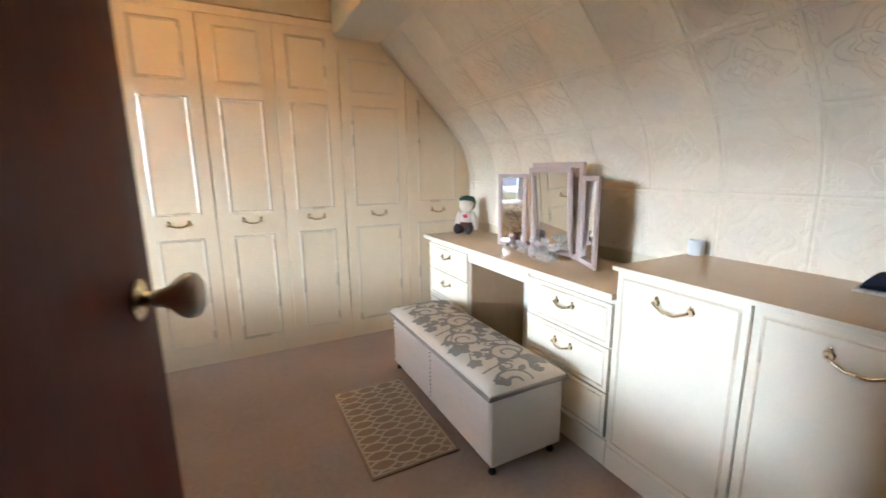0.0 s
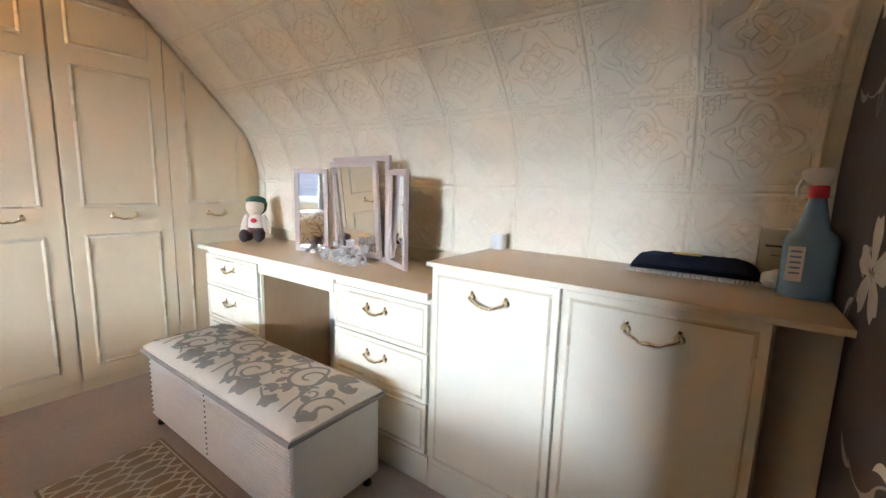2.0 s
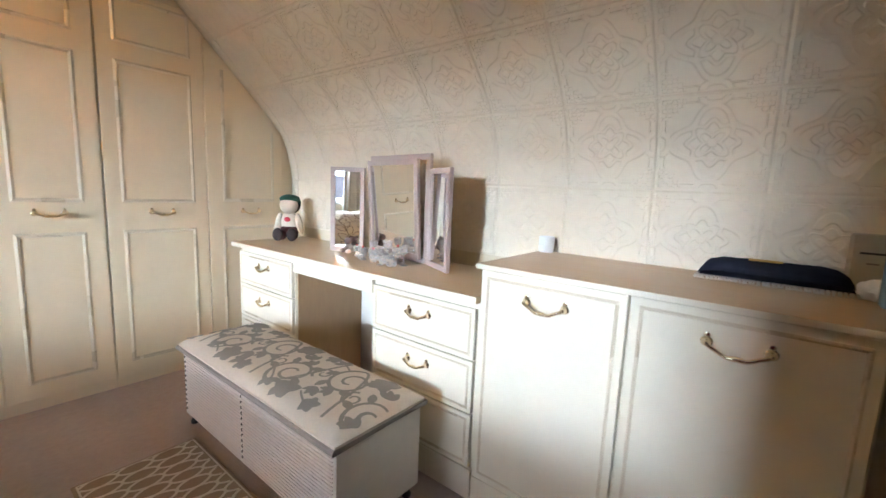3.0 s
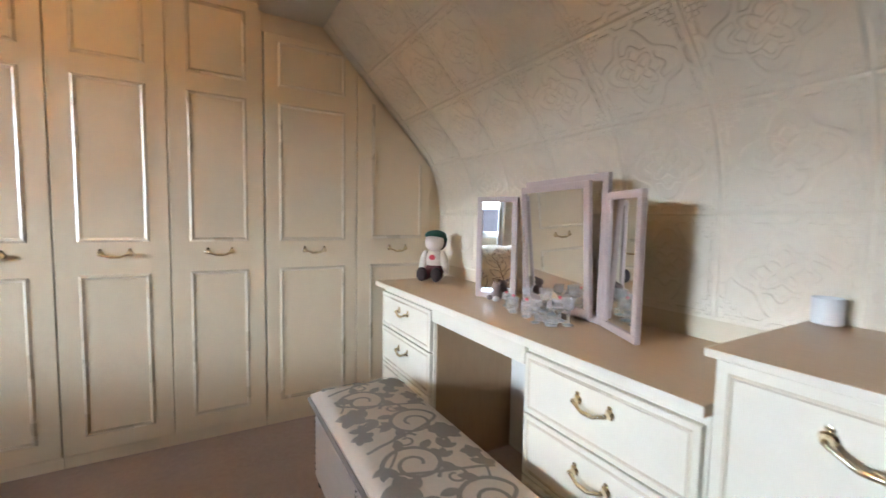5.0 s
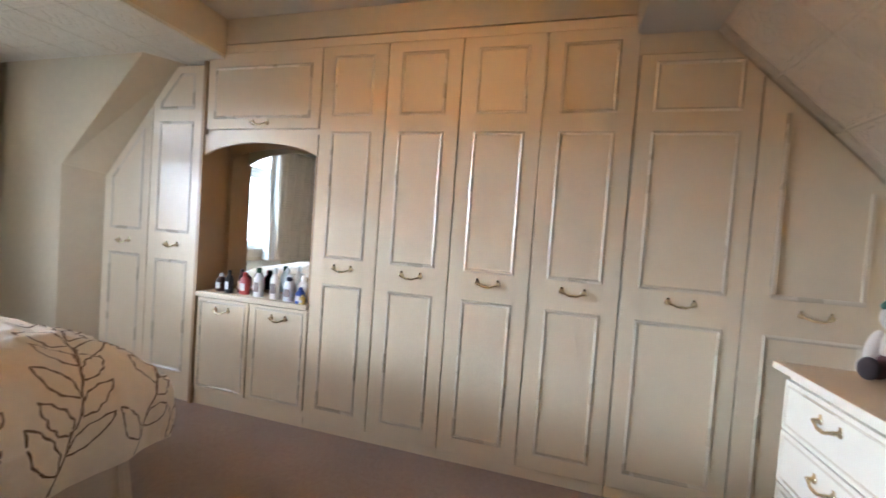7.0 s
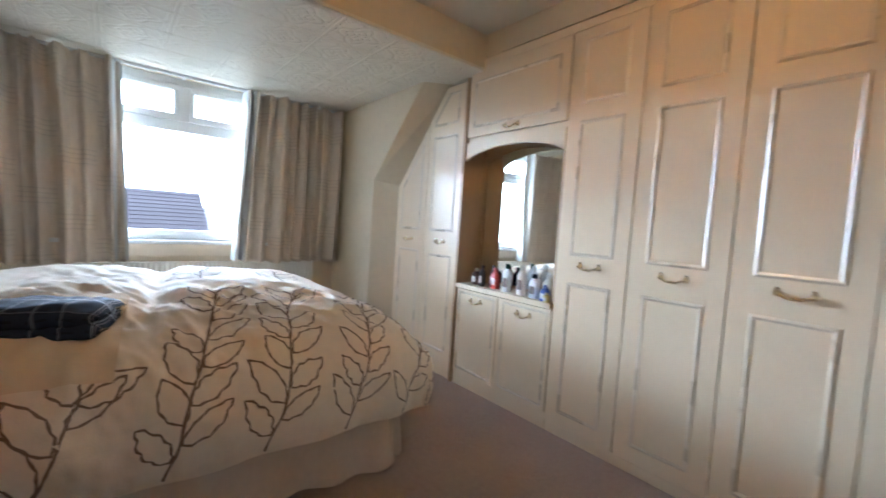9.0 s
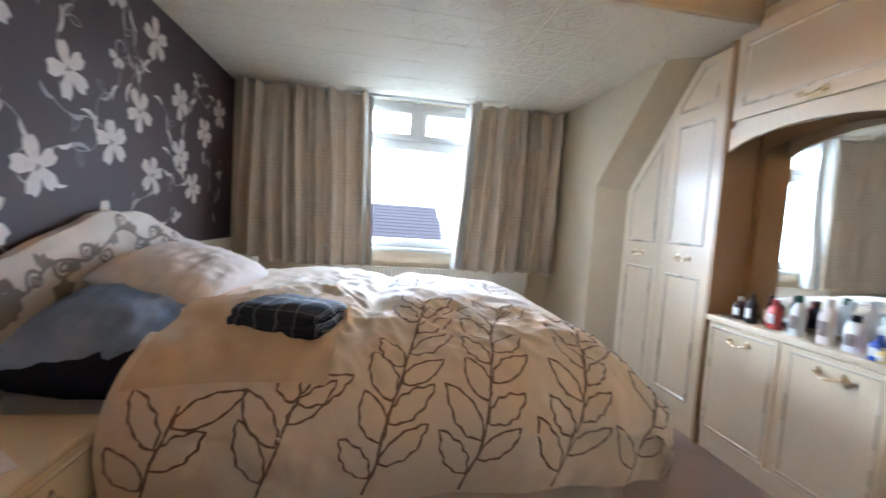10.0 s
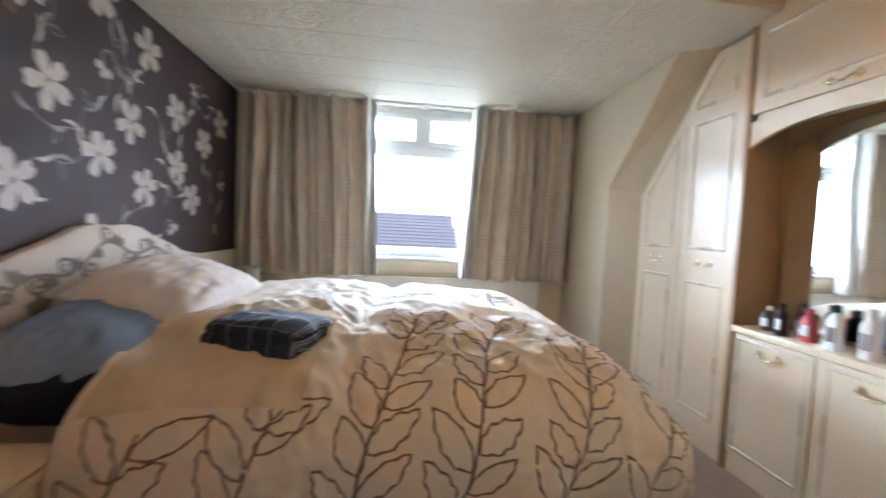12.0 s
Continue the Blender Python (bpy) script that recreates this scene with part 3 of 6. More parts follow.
for i in range(0, 17):
    a = i / 16
    arch.append((N0 + 0.03 + a * (N1 - N0 - 0.064), 1.59 + 0.065 * math.sin(math.pi * a) ** 0.7))
arch += [(N1 - 0.003, 1.575), (N1 - 0.003, 1.70)]
bm = bmesh.new()
prism(bm, arch, M, 0.0, -0.019)
part("pelmet", bm, CREAM, w, "arched cream pelmet", False)
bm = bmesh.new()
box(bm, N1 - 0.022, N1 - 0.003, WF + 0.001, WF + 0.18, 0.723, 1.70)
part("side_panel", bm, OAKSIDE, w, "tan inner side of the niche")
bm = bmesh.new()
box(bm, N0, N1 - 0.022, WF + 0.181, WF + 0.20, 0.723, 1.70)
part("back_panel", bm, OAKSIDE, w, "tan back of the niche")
bm = bmesh.new()
prism(bm, [(N0 + 0.045, 0.75)] + [(N0 + 0.045 + (N1 - N0 - 0.075) * i / 16, 1.56 + 0.09 * math.sin(math.pi * (0.12 + 0.76 * i / 16))) for i in range(17)] + [(N1 - 0.03, 0.75)], Matrix.Translation((0.44, WF + 0.152, 0)) @ Matrix.Rotation(radians(-3.0), 4, "Z") @ Matrix.Translation((-0.44, 0, 0)), 0.0, -0.005)
solo("wall_mirror", bm, MIRROR, "frameless arched mirror at the back of the niche", "mirror", smooth=False)

# fascia over the wardrobes up to the ceiling
bm = bmesh.new()
box(bm, 0.157, 2.471, WF - 0.012, WF + 0.01, 2.25, CEIL - 0.001)
solo("fascia", bm, PLASTER, "cream fascia between wardrobe tops and ceiling", "fascia", kind="structure", smooth=False)
bm = bmesh.new()
box(bm, 0.157, 2.471, WF - 0.016, WF + 0.01, 2.192, 2.242, 0.004)
solo("trim", bm, CREAM, "cream cornice strip over the wardrobe doors", "trim", kind="structure", smooth=False)
bm = bmesh.new()
box(bm, 2.471, 2.80, WF - 0.004, WF + 0.001, 2.068, LOW - 0.006)
solo("trim_eaves", bm, CREAM, "cream filler above the eaves wardrobe door", "trim", kind="structure", smooth=False)

# ---- dressing table and low cupboards on the knee wall ----
DX = 3.095                              # carcass face
MX = at_x(DX)


def dfront(parent, y0, y1, z0, z1, name="drawer", handle=True, inset=0.02, hz=None, size=0.10):
    u0, u1 = -y1, -y0
    return panel_door(parent, MX, rect(u0, u1, z0, z1), [rect(u0 + inset, u1 - inset, z0 + inset, z1 - inset)], ((u0 + u1) / 2, hz or (z0 + z1) / 2 + 0.015) if handle else None, name=name, material=CREAM2, bead=0.011, size=size)


def xbox(parent, name, x0, x1, y0, y1, z0, z1, material, label="", bevel=0.002):
    bm = bmesh.new()
    box(bm, x0, x1, y0, y1, z0, z1, bevel)
    return part(name, bm, material, parent, label)


XB = KNEE - 0.004
for y0, y1, lab in ((5.225, 5.80, "cream three-drawer pedestal of the dressing table beside the wardrobe"), (4.080, 4.618, "cream three-drawer pedestal of the dressing table beside the tall cupboard")):
    w = thing("drawer_pedestal", (3.3, (y0 + y1) / 2, 0), lab, "drawers", "dressing table pedestals")
    xbox(w, "body", DX, XB, y0, y1, 0.0, 0.749, CREAM2)
    for z0, z1, h in ((0.541, 0.728, True), (0.340, 0.535, True), (0.130, 0.334, False)):
        dfront(w, y0 + 0.008, y1 - 0.008, z0, z1, handle=h, hz=(z0 + z1) / 2 + 0.02)
    xbox(w, "plinth", DX - 0.012, DX - 0.001, y0, y1, 0.0, 0.118, CREAM2)
bm = bmesh.new()
box(bm, 3.062, XB, 4.078, 5.86, 0.751, 0.778, 0.004)
w = thing("dressing_table_top", (3.3, 5.0, 0.751), "beech laminate dressing table top with a cream edge", "worktop")
part("laminate", bm, OAK, w)
xbox(w, "front_edge", 3.059, 3.0618, 4.078, 5.86, 0.7515, 0.7765, CREAM2, "cream edging", 0.001)
w = thing("kneehole", (3.3, 4.93, 0), "kneehole apron and back panel of the dressing table", "panel")
xbox(w, "apron", DX - 0.016, DX + 0.004, 4.620, 5.223, 0.684, 0.749, CREAM2)
xbox(w, "back_panel", XB - 0.02, XB - 0.004, 4.620, 5.223, 0.0, 0.749, WHITEVINYL)
xbox(w, "side_panel", DX + 0.01, XB - 0.021, 4.6195, 4.626, 0.0, 0.749, OAKSIDE, "tan kneehole side")
xbox(w, "side_panel", DX + 0.01, XB - 0.021, 5.217, 5.2235, 0.0, 0.749, OAKSIDE, "tan kneehole side")

w = thing("low_cupboard", (3.3, 3.6, 0), "cream low cupboard with two beaded doors", "cupboard")
xbox(w, "body", DX, XB, 3.108, 4.075, 0.0, 0.878, CREAM2)
xbox(w, "plinth", DX - 0.014, DX - 0.001, 3.108, 4.075, 0.0, 0.105, CREAM2)
xbox(w, "filler", DX + 0.05, XB, WY + 0.003, 3.106, 0.0, 0.865, CREAM2)
dfront(w, 3.602, 4.070, 0.11, 0.874, name="door", hz=0.790, inset=0.027, size=0.125)
dfront(w, 3.114, 3.594, 0.11, 0.874, name="door", hz=0.790, inset=0.027, size=0.125)
bm = bmesh.new()
box(bm, 3.055, XB, WY + 0.003, 4.080, 0.8795, 0.897, 0.004)
w = thing("cupboard_top", (3.3, 3.6, 0.88), "beech laminate top on the low cupboards with a cream edge", "worktop")
part("laminate", bm, OAK, w)
xbox(w, "front_edge", 3.052, 3.0548, WY + 0.003, 4.080, 0.880, 0.8955, CREAM2, "cream edging", 0.001)
xbox(w, "side_edge", 3.056, XB, 4.0802, 4.083, 0.880, 0.8955, CREAM2, "cream edging", 0.001)

# ---- door standing open ----
H0 = Vector((1.515, 2.96, 0))
F0 = Vector((1.613, 3.778, 0))
ax = (F0 - H0).normalized()
nm = Vector((ax.y, -ax.x, 0))
MD = Matrix(((ax.x, -nm.x, 0, H0.x), (ax.y, -nm.y, 0, H0.y), (0, 0, 1, 0), (0, 0, 0, 1)))
DL = (F0 - H0).length
door = thing("door_1", H0, "dark red mahogany flush door standing open", "door", kind="structure")
bm = bmesh.new()
t = bmesh.new()
box(t, 0, DL, -0.022, 0.022, 0.008, 2.03, 0.003)
join(bm, t, MD)
part("door_leaf", bm, MAHOG, door)
for s in (-1, 1):
    rot = Matrix.Rotation(radians(90 if s < 0 else -90), 4, 'X')
    bm = bmesh.new()
    lathe(bm, [(0.030, 0), (0.031, 0.003), (0.026, 0.006), (0.012, 0.009), (0.010, 0.017), (0.013, 0.020), (0.011, 0.022)], (0, 0, 0), 24, rot)
    bm.transform(MD @ Matrix.Translation((DL - 0.072, s * 0.0222, 1.09)))
    part("knob_rose", bm, BRASS, door, "brass rose")
    bm = bmesh.new()
    lathe(bm, [(0.0125, 0.018), (0.0135, 0.030), (0.018, 0.041), (0.027, 0.050), (0.0335, 0.060), (0.0345, 0.068), (0.031, 0.077), (0.021, 0.083), (0.008, 0.085), (0, 0.0852)], (0, 0, 0), 28, rot)
    bm.transform(MD @ Matrix.Translation((DL - 0.072, s * 0.0222, 1.09)))
    part("door_knob", bm, PORCELAIN, door, "pale glazed knob", True)
bm = bmesh.new()
for x0, x1 in ((1.445, 1.50), (2.37, 2.425)):
    box(bm, x0, x1, WY - 0.13, WY + 0.012, 0.0, 2.06, 0.004)
box(bm, 1.445, 2.425, WY - 0.13, WY + 0.012, 2.06, 2.11, 0.004)
solo("door_frame", bm, MAHOG, "dark mahogany door lining and architrave", "door frame", kind="structure")

# dado boarding under the wallpaper behind the bed
bm = bmesh.new()
box(bm, WX + 0.002, 1.44, WY + 0.001, WY + 0.016, 0.0, 0.872, 0.003)
solo("dado_panel", bm, BOARD, "plain cream boarding below the wallpaper", "panelling", kind="structure")

# ---- bench and rug ----
bench = thing("ottoman_bench", (2.765, 4.8, 0), "white vinyl blanket box with a grey-floral padded lid", "bench")
BX0, BX1, BY0, BY1 = 2.600, 2.975, 4.235, 5.362
bm = bmesh.new()
box(bm, BX0 + 0.006, BX1, BY0, BY1, 0.055, 0.362, 0.004)
part("body", bm, WHITEVINYL, bench)
for y0, y1 in ((BY0 + 0.012, 4.80), (4.815, BY1 - 0.035)):
    bm = bmesh.new()
    sheet(bm, lambda u, v: Vector((BX0 + 0.0045 - 0.0055 * abs(math.sin(math.pi * 22 * u)) ** 0.5, y0 + v * (y1 - y0), 0.064 + 0.292 * u)), 132, 2)
    part("ribbed_panel", bm, PINKVENEER, bench, "pinkish ribbed front panel", False)
for y in (4.8075, BY1 - 0.022):
    bm = bmesh.new()
    for i in range(12):
        lathe(bm, [(0.0065, 0), (0.0045, 0.004), (0, 0.006)], (0, 0, 0), 10, Matrix.Translation((BX0 + 0.005, y, 0.085 + i * 0.0225)) @ Matrix.Rotation(radians(-90), 4, 'Y') @ Matrix.Scale(1.5, 4, (0, 1, 0)))
    part("stud_strip", bm, DARKMETAL, bench, "row of dark studs")


def lid_z(x, y):
    e = min(x - BX0 + 0.012, BX1 + 0.012 - x, y - BY0 + 0.012, BY1 + 0.012 - y)
    e = max(e, 0) / 0.07
    return 0.392 + 0.032 * (1 - math.exp(-2.2 * e))


bm = bmesh.new()
sheet(bm, lambda u, v: Vector((BX0 - 0.010 + u * (BX1 - BX0 + 0.020), BY0 - 0.010 + v * (BY1 - BY0 + 0.020), lid_z(BX0 - 0.010 + u * (BX1 - BX0 + 0.020), BY0 - 0.010 + v * (BY1 - BY0 + 0.020)))), 24, 60)
box(bm, BX0 - 0.010, BX1 + 0.010, BY0 - 0.010, BY1 + 0.010, 0.363, 0.3915, 0.006)
lid = part("padded_lid", bm, DAMASK, bench, "cream damask lid with grey scrolling flowers", 50)
bm = bmesh.new()
tube(bm, [(BX0 - 0.012, BY0 - 0.012, 0.374), (BX1 + 0.012, BY0 - 0.012, 0.374), (BX1 + 0.012, BY1 + 0.012, 0.374), (BX0 - 0.012, BY1 + 0.012, 0.374)], 0.010, 8, True)
part("lid_piping", bm, PIPING, lid, "grey piping")
for x in (BX0 + 0.03, BX1 - 0.03):
    for y in (BY0 + 0.03, BY1 - 0.03):
        bm = bmesh.new()
        lathe(bm, [(0.010, 0.0), (0.017, 0.006), (0.018, 0.016), (0.011, 0.026), (0.008, 0.04), (0.014, 0.044), (0.014, 0.056)], (x, y, 0), 12)
        part("castor", bm, DARKMETAL, bench)


def ribbon(bm, pts, width, surf):
    """A flat printed stroke: pts (a, b) in the plane of the pattern, width a function of 0..1, surf maps (a, b) to the world."""
    k = len(pts)
    L, R = [], []
    for i, p in enumerate(pts):
        a, b = Vector(pts[max(i - 1, 0)]), Vector(pts[min(i + 1, k - 1)])
        d = b - a
        d = d.normalized() if d.length > 1e-9 else Vector((1, 0))
        n = Vector((-d.y, d.x)) * width(i / (k - 1)) * 0.5
        L.append(bm.verts.new(surf(p[0] + n.x, p[1] + n.y)))
        R.append(bm.verts.new(surf(p[0] - n.x, p[1] - n.y)))
    for i in range(k - 1):
        bm.faces.new((L[i], L[i + 1], R[i + 1], R[i]))


def blade(bm, p, ang, length, width, surf, bend=0.0, k=7):
    """A leaf or petal: a lens-shaped stroke from p."""
    pts = []
    for i in range(k):
        t = i / (k - 1)
        a = ang + bend * t
        pts.append((p[0] + length * t * math.cos(a), p[1] + length * t * math.sin(a)))
    ribbon(bm, pts, lambda t: width * max(math.sin(math.pi * min(0.06 + 0.94 * t, 1.0)) ** 0.8, 0.03), surf)


def spiral(p, ang, r0, turns, hand, k=26):
    """Points of a scroll that starts at p in the direction ang and winds in."""
    c = Vector(p) + r0 * Vector((-math.sin(ang), math.cos(ang))) * hand
    a0 = ang - hand * math.pi / 2
    return [(c.x + r0 * (1 - 0.8 * i / (k - 1)) * math.cos(a0 + hand * turns * 2 * math.pi * i / (k - 1)), c.y + r0 * (1 - 0.8 * i / (k - 1)) * math.sin(a0 + hand * turns * 2 * math.pi * i / (k - 1))) for i in range(k)]


rng = random.Random(4)
LIFT = [0.0014]


def on_lid(a, b):
    return Vector((a, b, lid_z(a, b) + LIFT[0]))


def lid_inside(a, b):
    return BX0 < a < BX1 and BY0 < b < BY1


def stroke(pts, width):
    """A printed stroke, cut where it leaves the lid."""
    run = []
    for q in list(pts) + [(99, 99)]:
        if lid_inside(*q):
            run.append(q)
        else:
            if len(run) > 3:
                LIFT[0] += 0.00004
                ribbon(bm, run, width, on_lid)
            run = []


def lid_leaf(p, ang, length, width):
    tip = (p[0] + length * math.cos(ang), p[1] + length * math.sin(ang))
    if lid_inside(*p) and lid_inside(*tip):
        LIFT[0] += 0.00004
        blade(bm, p, ang, length, width, on_lid, 0.25)


def lid_flower(p, r):
    for i in range(5):
        lid_leaf(p, i * 2 * math.pi / 5 + rng.uniform(-0.15, 0.15), r, r * 0.82)


bm = bmesh.new()
mid_a = (BX0 + BX1) / 2
b, hand = BY0 + 0.02, 1
while b < BY1 + 0.1:
    # a big scroll winding in from the winding stem, leaves on its back
    root = (mid_a - hand * 0.145, b)
    arm = spiral(root, math.pi / 2 - hand * 0.25, 0.098, 1.55, -hand, 46)
    stroke(arm, lambda t: 0.016 * (1 - 0.35 * t))
    for i, da in ((5, 0.9), (9, 1.2), (15, 0.8), (22, 1.1)):
        d = math.atan2(arm[i + 1][1] - arm[i][1], arm[i + 1][0] - arm[i][0])
        lid_leaf(arm[i], d + hand * da, 0.058, 0.034)
    stroke([(root[0] + hand * 0.30 * t * t, b - 0.13 * t) for t in [k / 12 for k in range(13)]], lambda t: 0.012)
    small = spiral((mid_a + hand * 0.02, b + 0.115), math.pi / 2 + hand * 0.3, 0.046, 1.3, hand, 30)
    stroke(small, lambda t: 0.012 * (1 - 0.35 * t))
    lid_flower((mid_a + hand * 0.125, b + 0.105 + rng.uniform(-0.015, 0.015)), 0.062)
    lid_flower((mid_a - hand * 0.135, b + 0.185), 0.040)
    for da in (-0.7, 0.0, 0.7):
        lid_leaf((mid_a + hand * 0.06, b + 0.02), math.pi / 2 - hand * 1.2 + da, 0.055, 0.030)
        lid_leaf((mid_a - hand * 0.03, b + 0.20), math.pi / 2 + hand * 0.9 + da, 0.052, 0.028)
    for sgn in (-1, 1):
        q = (mid_a + sgn * rng.uniform(0.10, 0.165), b + 0.05 + sgn * 0.06)
        d = rng.uniform(0, 6.28)
        stroke([(q[0] - 0.07 * t * math.cos(d), q[1] - 0.07 * t * math.sin(d + t)) for t in [k / 8 for k in range(9)]], lambda t: 0.008)
        for da in (-0.9, 0.0, 0.9):
            lid_leaf(q, d + da, 0.050, 0.030)
    b += 0.225
    hand = -hand
part("lid_print", bm, BENCHP, lid, "grey scrolling floral print", False)

rug = thing("rug", (2.372, 4.825, 0), "small taupe rug with an ivory ogee trellis", "rug")
RX0, RX1, RY0, RY1 = 2.165, 2.580, 4.455, 5.195
bm = bmesh.new()
box(bm, RX0, RX1, RY0, RY1, 0.001, 0.011, 0.003)
part("rug_base", bm, RUGBASE, rug)
p = (RX1 - RX0 - 0.03) / 3.4
inside = lambda a, b: RX0 + 0.016 < a < RX1 - 0.016 and RY0 + 0.016 < b < RY1 - 0.016
for kcol in range(-1, 6):
    for s in (-1, 1):
        runs = [[]]
        for i in range(221):
            y = RY0 + i / 220 * (RY1 - RY0)
            c = math.cos(2 * math.pi * (y - RY0) / (p * 1.12))
            q = (RX0 + 0.015 + (kcol + 0.5) * p + s * p * 0.5 * math.copysign(abs(c) ** 0.62, c), y)
            if inside(*q):
                runs[-1].append(q)
            elif runs[-1]:
                runs.append([])
        for run in runs:
            if len(run) > 2:
                bm = bmesh.new()
                ribbon(bm, run, lambda t: 0.0105, lambda a, b: Vector((a, b, 0.0128)))
                part("trellis_line", bm, RUGLINE, rug, "", False)
bm = bmesh.new()
for q in ([(RX0 + 0.014, RY0 + 0.014), (RX1 - 0.014, RY0 + 0.014)], [(RX1 - 0.014, RY0 + 0.014), (RX1 - 0.014, RY1 - 0.014)], [(RX1 - 0.014, RY1 - 0.014), (RX0 + 0.014, RY1 - 0.014)], [(RX0 + 0.014, RY1 - 0.014), (RX0 + 0.014, RY0 + 0.014)]):
    ribbon(bm, q, lambda t: 0.006, lambda a, b: Vector((a, b, 0.0126)))
part("border", bm, RUGLINE, rug, "ivory border line", False)

# ---- bed ----
BC, BTOP = -0.15, 0.775


def catmull(P, t):
    k = len(P) - 1
    f = min(max(t, 0), 1) * k
    i = min(int(f), k - 1)
    f -= i
    p0, p1, p2, p3 = P[max(i - 1, 0)], P[i], P[i + 1], P[min(i + 2, k)]
    return [0.5 * (2 * b + (c - a) * f + (2 * a - 5 * b + 4 * c - d) * f * f + (3 * b - a - 3 * c + d) * f ** 3) for a, b, c, d in zip(p0, p1, p2, p3)]


ACROSS = [(0.900, -0.505), (0.925, -0.40), (0.925, -0.29), (0.885, -0.195), (0.80, -0.125), (0.66, -0.072), (0.42, -0.026), (0.15, 0.0)]
ACROSS = ACROSS + [(-0.15, 0.0), (-0.42, -0.008), (-0.66, -0.035), (-0.80, -0.085), (-0.885, -0.175), (-0.925, -0.29), (-0.925, -0.40), (-0.90, -0.505)]
DOWN = [(3.50, -0.03), (3.62, 0.0), (3.9, 0.004), (4.3, 0.0), (4.68, -0.004), (4.96, -0.038), (5.15, -0.112), (5.27, -0.232), (5.31, -0.36), (5.30, -0.495)]


def arc_table(P, n=400):
    pts = [Vector(catmull(P, i / n)) for i in range(n + 1)]
    acc = [0.0]
    for a, b in zip(pts, pts[1:]):
        acc.append(acc[-1] + (b - a).length)
    return acc


ACR, DWN = arc_table(ACROSS), arc_table(DOWN)


def by_arc(P, acc, s):
    s = min(max(s, 0), acc[-1])
    i = int(np.searchsorted(acc, s))
    i = min(max(i, 1), len(acc) - 1)
    f = (s - acc[i - 1]) / max(acc[i] - acc[i - 1], 1e-9)
    return catmull(P, (i - 1 + f) / (len(acc) - 1))


def duvet_at(S, T, lift=0.0):
    """The cloth's surface: S metres from the near hem, T metres from the head end."""
    d, za = by_arc(ACROSS, ACR, S)
    y, zb = by_arc(DOWN, DWN, T)
    z = BTOP - math.hypot(za, min(zb, 0)) + max(zb, 0)
    both = min(abs(za) / 0.4, 1) * min(abs(min(zb, 0)) / 0.4, 1)
    d *= 1 - 0.10 * both
    y -= 0.10 * both
    z = max(z, BTOP - 0.515)
    wob = noise.noise(Vector((S * 2.6, T * 2.2, 3.1))) * 0.022 + noise.noise(Vector((S * 7 + T * 4, T * 9 - S * 2, 8.0))) * 0.008
    wob += 0.007 * noise.noise(Vector((S * 3 + T * 14, T * 6 - S * 11, 1.7)))
    edge = math.exp(-((S - 0.68) / 0.30) ** 2) + 0.5 * math.exp(-((T - 0.55) / 0.2) ** 2)
    wob += edge * 0.046 * (0.35 - abs(noise.noise(Vector((S * 3.2 - T * 5.5, T * 9.0 + S * 6.0, 5.5))))) + edge * 0.026 * (0.3 - abs(noise.noise(Vector((S * 9 - T * 12, T * 20 + S * 14, 2.5)))))
    top = min(max((S - 0.50) / 0.25, 0), 1)
    wob += top * (0.022 * math.exp(-((T - 0.40) / 0.22) ** 2) - 0.034 * math.exp(-((T - 0.70 - 0.12 * (S - 0.9)) / 0.06) ** 2) + 0.020 * math.exp(-((T - 0.95) / 0.2) ** 2))
    side = min(abs(za) / 0.25, 1)
    foot = min(abs(min(zb, 0)) / 0.25, 1)
    hem = 0.010 * math.sin(T * 17) * side * (1 if za < -0.3 else 0)
    out = math.copysign(1, d)
    p = Vector((BC + d + out * (wob * side + hem + lift * side), y + (wob + lift) * foot, z + (wob * 0.9 + lift) * (1 - max(side, foot) * 0.7)))
    return p


bed = thing("bed", (BC, 4.1, 0), "double divan bed with a padded floral headboard", "bed")
bm = bmesh.new()
box(bm, BC - 0.76, BC + 0.76, 3.13, 5.10, 0.05, 0.33, 0.02)
part("divan_base", bm, MATTRESS, bed)
bm = bmesh.new()
box(bm, BC - 0.76, BC + 0.76, 3.13, 5.10, 0.33, 0.535, 0.05)
part("mattress", bm, MATTRESS, bed, "white mattress")
bm = bmesh.new()
VPATH = [(BC + 0.80, 3.14), (BC + 0.80, 5.06), (BC + 0.74, 5.14), (BC - 0.74, 5.14), (BC - 0.80, 5.06), (BC - 0.80, 3.14)]


def valance(u, v):
    f = u * (len(VPATH) - 1)
    i = min(int(f), len(VPATH) - 2)
    f -= i
    a, b = Vector(VPATH[i]), Vector(VPATH[i + 1])
    p = a.lerp(b, f)
    d = (b - a).normalized()
    n = Vector((d.y, -d.x))
    q = p + n * (0.013 * math.sin(u * 235 + 1.5 * math.sin(u * 31)) + 0.008 * math.sin(u * 61 + 2)) * (0.3 + v)
    return Vector((q.x + n.x * 0.03 * v, q.y + n.y * 0.03 * v, 0.41 - v * (0.385 + 0.012 * math.sin(u * 40))))


sheet(bm, valance, 420, 6)
part("valance", bm, VALANCE, bed, "gathered cream valance", True)
for x in (BC - 0.68, BC + 0.68):
    for y in (3.2, 5.0):
        bm = bmesh.new()
        lathe(bm, [(0.018, 0), (0.024, 0.006), (0.024, 0.03), (0.015, 0.05)], (x, y, 0), 12)
        part("castor", bm, BLACK, bed)

